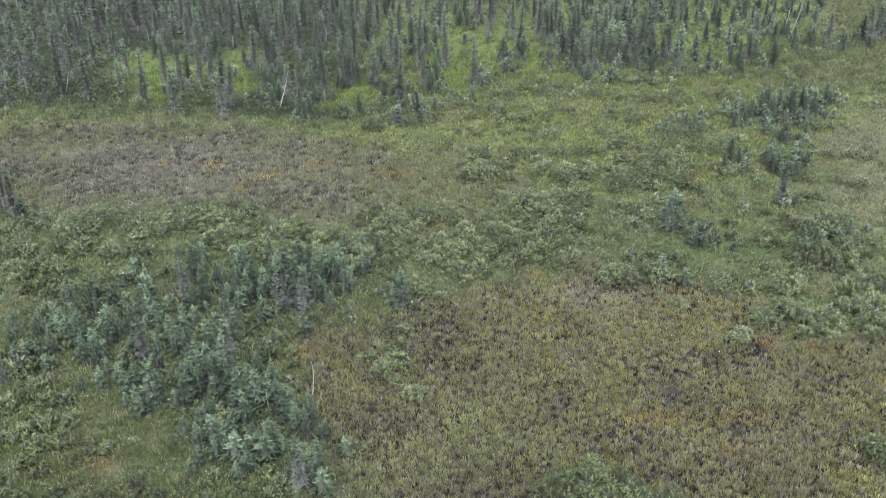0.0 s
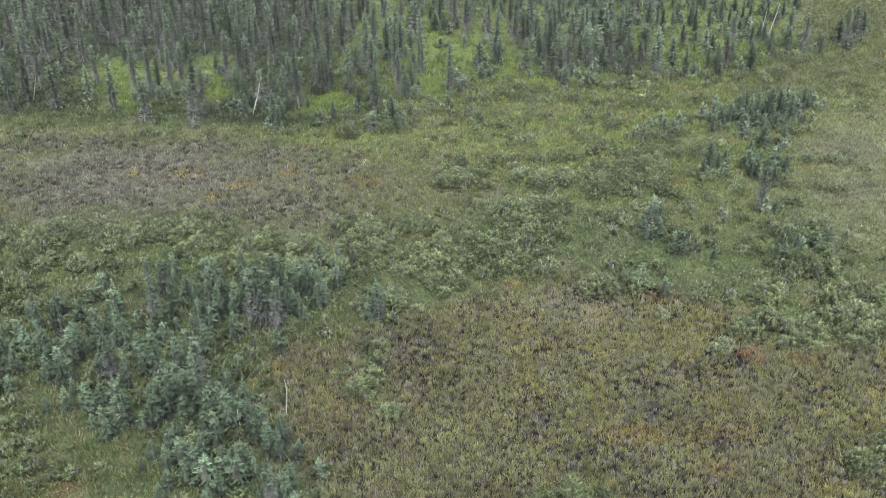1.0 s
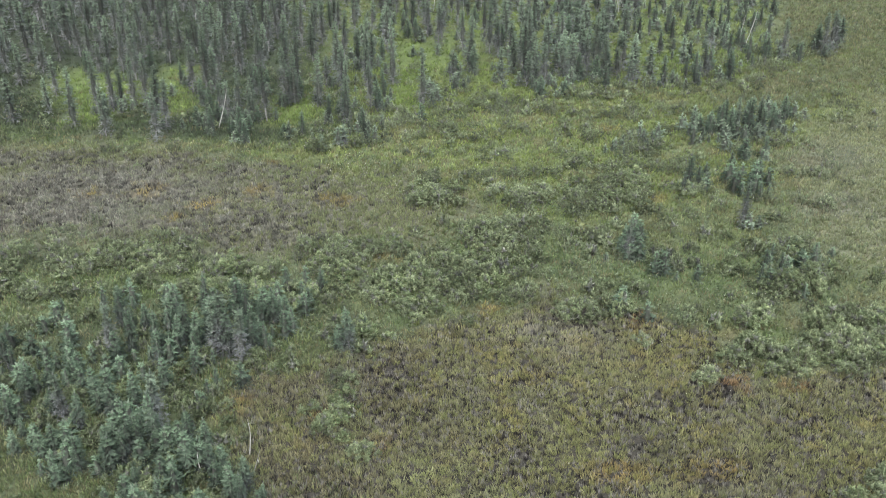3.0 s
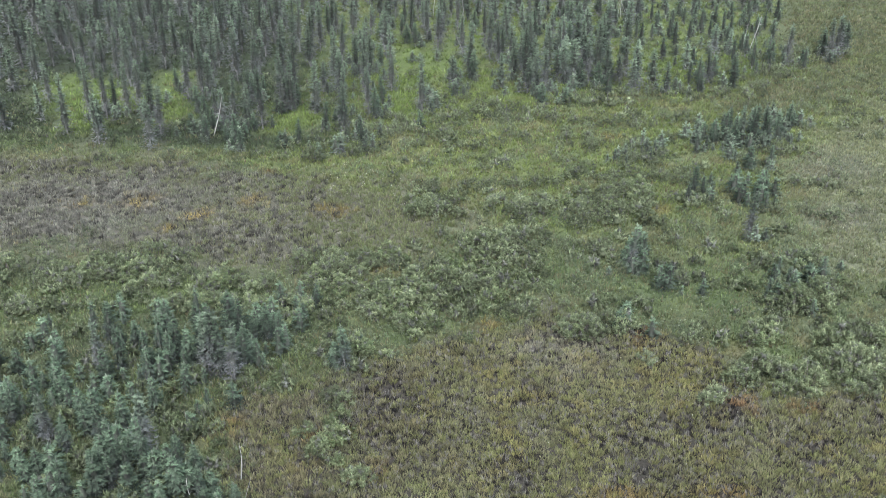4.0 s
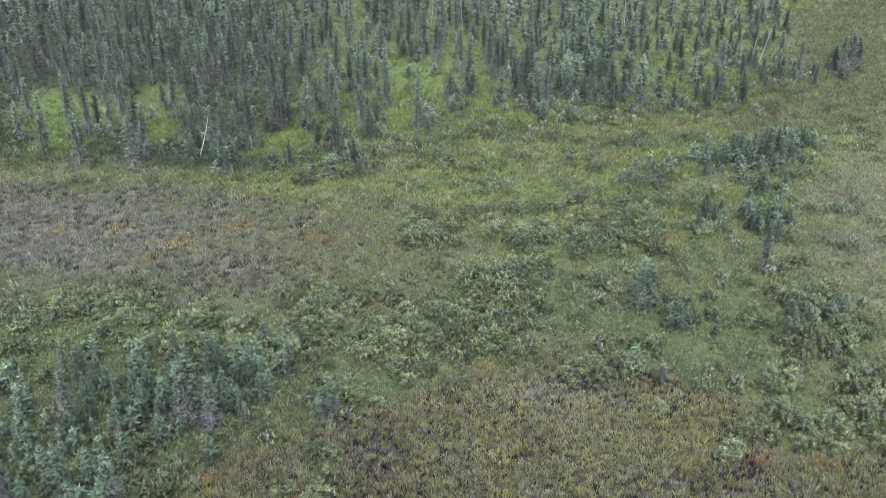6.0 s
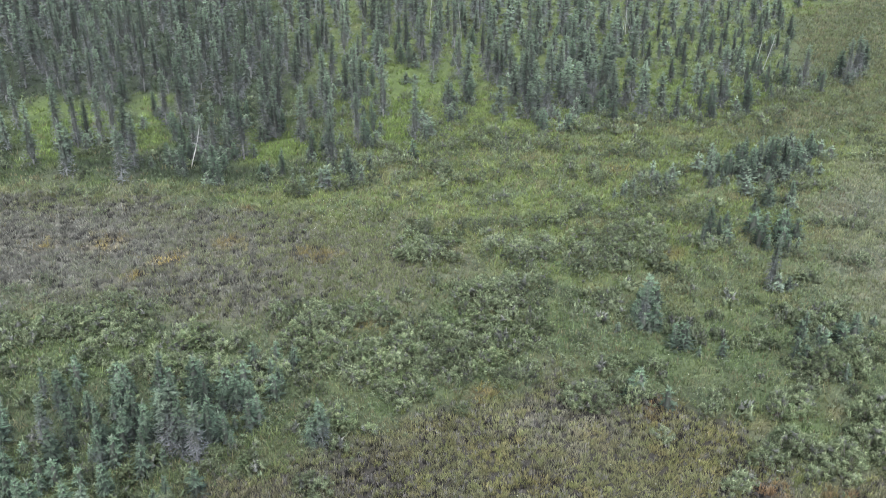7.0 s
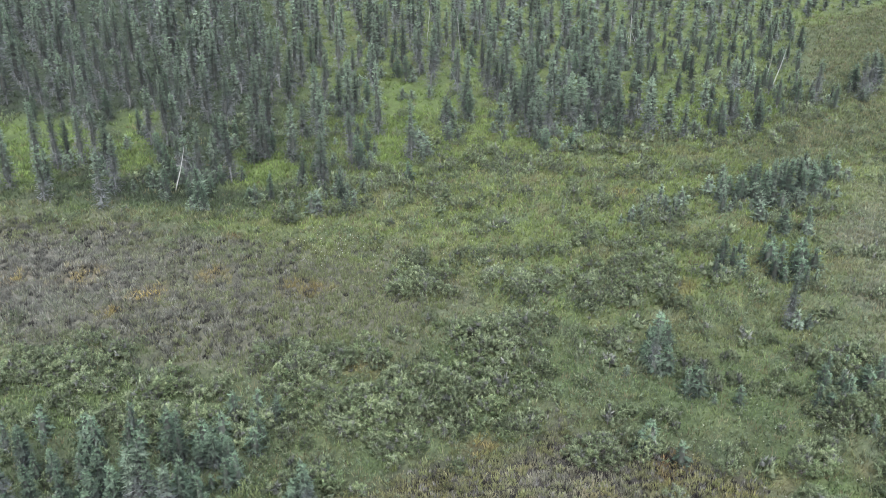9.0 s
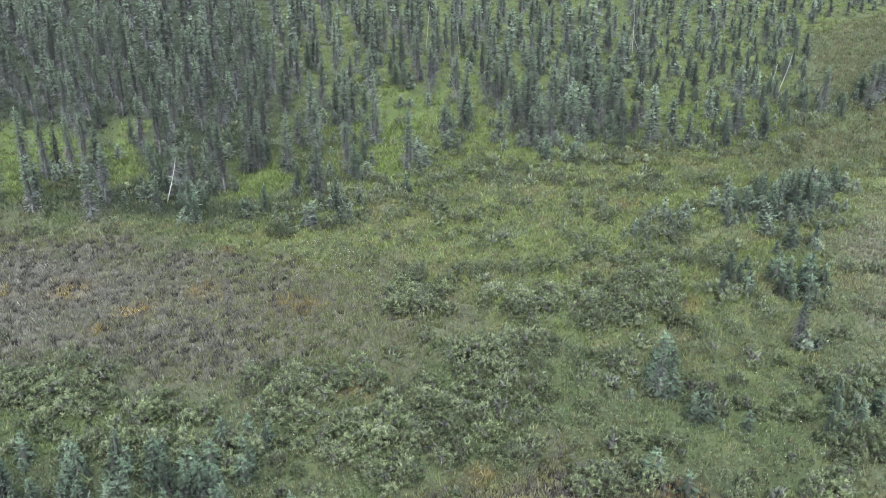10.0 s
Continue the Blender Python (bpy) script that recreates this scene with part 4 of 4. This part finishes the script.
# ---- shrubs ----
def shrub_arrays(seed, radius, height, heads, pale, leafy=22):
    """Stems and foliage of a low bog shrub: brush-like heads of narrow leaves on forked stems."""
    r = np.random.default_rng(seed)
    stems, leaves = Pile(), Pile()
    lop = r.uniform(0, 6.28)
    heads = int(heads * 1.1)
    for k in range(heads):
        turn, out = k * 2.4 + r.normal(0, 0.5), math.sqrt((k + 0.5) / heads) * radius * r.uniform(0.7, 1.15)
        foot = np.array([math.cos(turn) * out, math.sin(turn) * out * 0.85, 0.0])
        rise = height * (1 - 0.6 * (out / radius) ** 2) * r.uniform(0.5, 1.15) * (1 + 0.2 * math.cos(turn - lop))
        top = foot + np.array([0, 0, max(0.12, rise)])
        if k % (4 if leafy > 10 else 9) == 0:
            stems.tube([(foot[0] * 0.3, foot[1] * 0.3, -0.08), top * np.array([0.6, 0.6, 0.55]), top], [0.02, 0.014, 0.006], 3, (0.17, 0.15, 0.14))
        n = leafy
        size = (0.18 + 0.045 * min(radius, 1.0)) * r.uniform(0.75, 1.3) * (1.0 if leafy > 10 else 1.25)
        d = unit(r.normal(0, 0.75, (n, 3)) + unit(foot + 0.001) * 0.25 + np.array([0, 0, 0.45]))
        c = top + d * size * r.uniform(0.25, 0.7, (n, 1)) * np.array([1, 1, 0.9]) - np.array([0, 0, 0.3 * size])
        way = unit(d + r.normal(0, 0.35, (n, 3)) + np.array([0, 0, 0.25]))
        across = unit(np.cross(way, r.normal(0, 1, (n, 3))))
        ln, wd = size * r.uniform(0.5, 0.85, (n, 1)), size * r.uniform(0.085, 0.13, (n, 1)) * (1.0 if leafy > 10 else 1.5)
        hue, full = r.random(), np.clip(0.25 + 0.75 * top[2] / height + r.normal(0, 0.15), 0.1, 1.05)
        green = np.array((0.128, 0.170, 0.074)) * (1 - hue) + np.array((0.172, 0.190, 0.096)) * hue
        tone = green * (1 - pale) + np.array((0.188, 0.212, 0.124)) * pale
        if r.random() < 0.1:
            tone = np.array((0.150, 0.150, 0.128))
        # light from above put into the tint: heads high on the dome are paler
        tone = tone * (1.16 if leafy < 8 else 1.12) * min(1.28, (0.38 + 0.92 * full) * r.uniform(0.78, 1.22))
        # solid core of each head, its inner shade painted as a darker tint
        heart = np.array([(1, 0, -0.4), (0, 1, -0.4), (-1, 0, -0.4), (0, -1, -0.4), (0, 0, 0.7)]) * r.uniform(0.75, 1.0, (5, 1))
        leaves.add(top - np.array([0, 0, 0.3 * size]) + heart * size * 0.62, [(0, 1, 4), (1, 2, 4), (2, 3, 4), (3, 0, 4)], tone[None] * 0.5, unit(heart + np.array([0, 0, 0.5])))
        # leaves that face up are tinted lighter, standing in for sky light
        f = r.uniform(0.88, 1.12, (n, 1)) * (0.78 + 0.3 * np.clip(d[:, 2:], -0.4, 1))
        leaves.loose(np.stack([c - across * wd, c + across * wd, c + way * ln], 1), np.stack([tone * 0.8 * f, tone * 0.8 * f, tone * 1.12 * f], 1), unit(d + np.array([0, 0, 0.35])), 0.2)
    return stems, leaves


# kinds of shrub: radius, height, heads, how pale
SHRUB_KINDS = [(0.75, 0.75, 24, 0.5), (1.0, 0.95, 36, 0.8), (1.3, 1.3, 54, 0.6), (0.6, 0.9, 20, 0.3), (1.1, 0.7, 38, 1.0), (0.5, 0.5, 14, 0.7), (0.9, 1.2, 32, 0.2), (1.6, 1.5, 76, 0.7), (1.7, 2.4, 150, 0.35)]
SHRUB_PARTS = [shrub_arrays(300 + i, *kind) for i, kind in enumerate(SHRUB_KINDS)]
MASS_PARTS = [shrub_arrays(400 + i, w, h, int(0.75 * heads), pale, leafy=10) for i, (w, h, heads, pale) in enumerate(SHRUB_KINDS)]
MASS_PARTS += [shrub_arrays(440 + i, w, h, int(0.48 * heads), min(1, 0.3 + 0.8 * pale), leafy=6) for i, (w, h, heads, pale) in enumerate(SHRUB_KINDS)]
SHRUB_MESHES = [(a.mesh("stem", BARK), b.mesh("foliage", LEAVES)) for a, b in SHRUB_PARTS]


def shrub_thing(x, y, radius, height, r, label):
    i = min(range(len(SHRUB_KINDS)), key=lambda k: abs(math.log(SHRUB_KINDS[k][0] / radius)) + 0.6 * abs(math.log(SHRUB_KINDS[k][1] / height)) + 0.25 * r.random())
    ob = tagged(new("bog_shrub"), label, "shrub", "bog shrubs")
    for name, mesh in zip(("stem", "foliage"), SHRUB_MESHES[i]):
        part(name, mesh, ob)
    wide, s = radius / SHRUB_KINDS[i][0], height / SHRUB_KINDS[i][1]
    ob.matrix_basis = pose(x, y, float(hump(x, y)), 0, 0, r.uniform(0, 360)) @ Matrix.Diagonal((wide, wide, s, 1))


shrub_rng = np.random.default_rng(9)
for rows in (SHRUBS_NEAR, SHRUBS_BAND, SHRUBS_WEST):
    for x, y, radius, height in rows:
        shrub_thing(x, y, radius, height, shrub_rng, "broad pale green rounded bog shrub with grey stems" if radius > 1.0 else "low pale green bog shrub in the grass")


def heath_chance(x, y):
    """How thickly low shrubs grow at given places."""
    p = plan(x, y)
    open_bog = np.clip(p["south"] + p["west"] + 0.9 * p["east"] + 0.5 * p["lane"], 0, 1)
    return (1 - open_bog) * np.clip(vnoise(x, y, 3.0, 42) * 1.8 - 0.25, 0.12, 1) * (1 - 0.55 * p["woods"]) * (1 - 0.8 * p["glade"])


def fill(outline, spacing, r):
    """Jittered places inside an outline."""
    xs, ys = [p[0] for p in outline], [p[1] for p in outline]
    gx, gy = [q.ravel() for q in np.meshgrid(np.arange(min(xs), max(xs) + spacing, spacing), np.arange(min(ys), max(ys) + spacing, spacing))]
    gx, gy = gx + r.normal(0, 0.28, gx.shape) * spacing, gy + r.normal(0, 0.28, gy.shape) * spacing
    ok = inside(gx, gy, outline, 0.5, 0.5) > 0.5
    return list(zip(gx[ok], gy[ok]))


def build_bushes():
    """Thickets of shoulder-high shrubs that stand out of the heath."""
    r = np.random.default_rng(27)
    for outline in BUSHES + NEAR_BUSHES:
        for x, y in fill(outline, 1.3, r):
            radius = r.uniform(0.65, 1.05)
            shrub_thing(x, y, radius, radius * r.uniform(0.75, 1.15) + 0.1, r, "dense grey-green bog shrub with pale shoots in a thicket")


build_bushes()


def build_heath():
    """Low shrubs that fill the green belts as one mass."""
    r = np.random.default_rng(21)
    sx, sy = r.uniform(-36, 92, 12300), r.uniform(38, 132, 12300)
    p = plan(sx, sy)
    open_bog = np.clip(p["south"] + p["west"] + 0.9 * p["east"] + 0.7 * p["lane"], 0, 1)
    edge = (sx > 4) * (inside(sx, sy, WOODS, 9.0, 3.0) > 0.15) * (p["woods"] < 0.9)
    chance = (0.40 + 0.45 * p["band"] + 0.25 * p["grove"] + 0.3 * (sy > 78) * (sx > 8)) * np.clip(vnoise(sx, sy * 1.6, 3.8, 41) * 2.8 - 0.85, 0.05, 1) * (1 - 0.6 * p["woods"]) * (1 - 0.75 * p["glade"]) + 0.25 * edge
    chance = chance * (1 - open_bog) * np.where((sy < 82) & (sx > 6), 1.5, np.where((sy < 64) & (sx < 0), 2.4, 1.0))
    ok = (chance > r.random(len(sx))) & (inside(sx, sy, PLOT, 1, 0) > 0.5)
    placed = []
    for x, y in zip(sx[ok], sy[ok]):
        radius = r.uniform(0.4, 0.95) if y > 72 else r.uniform(0.35, 0.85)
        height = radius * r.uniform(0.75, 1.2) + 0.15
        i = int(r.integers(0, len(SHRUB_KINDS) - 1))
        placed.append((i + (len(SHRUB_KINDS) if y > 72 else 0), x, y, radius / SHRUB_KINDS[i][0], height / SHRUB_KINDS[i][1], r.uniform(0, 6.28)))
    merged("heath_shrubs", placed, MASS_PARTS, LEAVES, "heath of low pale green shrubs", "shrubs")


build_heath()


def build_low_heath():
    """Ankle-high tufts of leathery leaves that cover the green belts."""
    x, y = scatter(0.50, lambda x, y: heath_chance(x, y) * np.clip(1.5 - (y - 45) / 50, 0.25, 0.95))
    n, k = len(x), 11
    far = np.clip((y - 50) / 90, 0, 1)
    size = rng.uniform(0.12, 0.26, n) * (1 + 0.35 * far)
    hue, light = rng.random(n), vnoise(x, y, 2.0, 51)
    c = mix(mix(np.tile((0.080, 0.110, 0.056), (n, 1)), (0.140, 0.168, 0.100), light), (0.140, 0.142, 0.100), 0.6 * hue)
    top = np.stack([x, y, hump(x, y) + size * rng.uniform(0.6, 1.6, n)], 1)
    top, size, c = [np.repeat(q, k, axis=0) for q in (top, size[:, None], c)]
    m = n * k
    d = unit(rng.normal(0, 1, (m, 3)) + np.array([0, 0, 0.5]))
    at = top + d * size * rng.uniform(0.4, 1.0, (m, 1))
    along = unit(np.cross(d, rng.normal(0, 1, (m, 3))) + d * rng.uniform(0, 0.8, (m, 1)))
    across = unit(np.cross(along, d))
    ln, wd = size * rng.uniform(0.7, 1.2, (m, 1)), size * rng.uniform(0.10, 0.17, (m, 1))
    # top light put into the tint: upward leaves lighter, undersides darker
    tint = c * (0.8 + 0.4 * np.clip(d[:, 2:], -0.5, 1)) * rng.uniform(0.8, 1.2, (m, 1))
    pile = Pile()
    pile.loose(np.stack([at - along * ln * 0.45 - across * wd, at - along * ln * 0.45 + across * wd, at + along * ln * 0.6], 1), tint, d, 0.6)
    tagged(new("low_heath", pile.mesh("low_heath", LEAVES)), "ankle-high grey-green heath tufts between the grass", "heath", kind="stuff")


build_low_heath()


# ---- dead trees ----
def snag(name, foot, tip, thick, bow, label, twigs=4):
    """A bare dead stem from foot to tip."""
    r = np.random.default_rng(int(abs(foot[0] * 31 + foot[1] * 17)))
    foot, tip = np.array([foot[0], foot[1], float(hump(foot[0], foot[1])) - 0.1]), np.array(tip)
    s = np.linspace(0, 1, 8)[:, None]
    pts = foot + (tip - foot) * s + np.array(bow) * np.sin(s * np.pi * 1.3) * s
    length = np.linalg.norm(tip - foot)
    thing = tagged(new(name), label, "dead tree")
    stem = Pile()
    stem.tube(pts, np.linspace(thick * 0.8, thick * 0.22, 8), 6, (0.33, 0.32, 0.30))
    part("trunk", stem.mesh("trunk", BARK), thing)
    for _ in range(twigs):
        k = r.integers(2, 7)
        way = unit(np.append(r.normal(0, 1, 2), r.uniform(-0.2, 0.5)))
        twig = Pile()
        twig.tube([pts[k], pts[k] + way * 0.08 * length, pts[k] + way * 0.11 * length + np.array([0, 0, -0.02])], [thick * 0.25, thick * 0.16, thick * 0.08], 4, (0.28, 0.27, 0.26))
        part("branch", twig.mesh("branch", BARK), thing)


snag("dead_snag", (-0.21, 51.9), (0.0, 51.85, 2.55), 0.055, (0.12, 0, 0), "bleached bare dead stem standing in brown sedge", 2)
snag("dead_snag", (-2.9, 50.5), (-3.1, 50.5, 1.7), 0.05, (-0.08, 0, 0), "pale dead stem among small spruces", 2)
snag("dead_snag", (-0.2, 49.6), (0.45, 49.5, 2.0), 0.035, (0, 0, 0), "thin grey dead stem leaning out of the grove", 3)
snag("dead_snag", (-0.6, 49.4), (-0.4, 49.4, 1.6), 0.035, (0, 0, 0), "thin grey dead stem at the edge of the grove", 3)
snag("dead_snag", (-1.4, 108.2), (0.0, 107.9, 4.5), 0.08, (0.1, 0, 0), "tall leaning bleached trunk at the wood's edge", 3)
snag("dead_snag", (32.1, 132.7), (30.6, 133.0, 3.3), 0.07, (0, 0, 0), "leaning bleached trunk beside the green glade", 3)
snag("dead_snag", (32.3, 154.8), (32.9, 154.7, 6.6), 0.065, (0, 0, 0), "tall pale dead trunk in the spruce wood", 5)
snag("dead_snag", (70.8, 126.4), (71.9, 126.1, 4.9), 0.085, (0.1, 0, 0), "long bleached trunk leaning over the spruces", 2)
snag("dead_snag", (69.4, 126.0), (70.0, 126.0, 4.2), 0.07, (0, 0, 0), "pale dead trunk among low spruces", 3)
snag("dead_snag", (-26.7, 118.2), (-25.9, 118.1, 2.9), 0.07, (0, 0, 0), "short pale dead trunk at the wood's edge", 3)
snag("dead_snag", (36.3, 150.6), (35.8, 150.7, 5.0), 0.08, (0, 0, 0), "pale dead trunk in the spruce wood", 5)
for dx, dz in ((-1.3, 0.4), (-0.2, 0.2), (1.4, 0.3), (0.3, 4.2)):
    snag("dead_snag", (59.6 + dx, 146.5), (59.9, 147.0, 2.9 + (dz if dz > 1 else 0)), 0.06, (0, 0, 0), "pale dead stem leaning against others in the wood", 2)


# ---- cotton grass ----
def build_cotton():
    r = np.random.default_rng(31)
    pile, stalks = Pile(), Pile()
    spots = [(12.0, 93.0, 5.0, 90), (20.0, 88.0, 6.0, 50), (30.0, 55.0, 6.0, 25), (25.0, 48.0, 10.0, 16), (36.0, 62.0, 8.0, 50), (12.0, 72.0, 8.0, 30), (50.0, 72.0, 8.0, 30), (-14.0, 46.0, 4.0, 12)]
    for cx, cy, spread, n in spots:
        for _ in range(n):
            x, y = cx + r.normal(0, spread * 0.5), cy + r.normal(0, spread * 0.5)
            z, s = float(hump(x, y)) + r.uniform(0.3, 0.5), r.uniform(0.022, 0.042)
            v = np.array([(1, 0, 0), (-1, 0, 0), (0, 1, 0), (0, -1, 0), (0, 0, 1.2), (0, 0, -1)]) * s * r.uniform(0.8, 1.2, (6, 1)) + (x, y, z)
            pile.add(v, [(0, 2, 4), (2, 1, 4), (1, 3, 4), (3, 0, 4), (2, 0, 5), (1, 2, 5), (3, 1, 5), (0, 3, 5)], (0.50, 0.49, 0.43), unit(v - np.array((x, y, z))))
            stalks.loose([[(x - 0.008, y, z - 0.6), (x + 0.008, y, z - 0.6), (x, y, z)]], [(0.14, 0.13, 0.06)])
    tagged(new("cotton_grass", pile.mesh("cotton_grass", COTTON)), "white cotton grass heads dotted over the bog", "cotton grass", kind="stuff")
    tagged(new("cotton_grass_stalks", stalks.mesh("cotton_grass_stalks", SEDGE)), "thin olive cotton grass stalks", "grass", kind="stuff")


build_cotton()
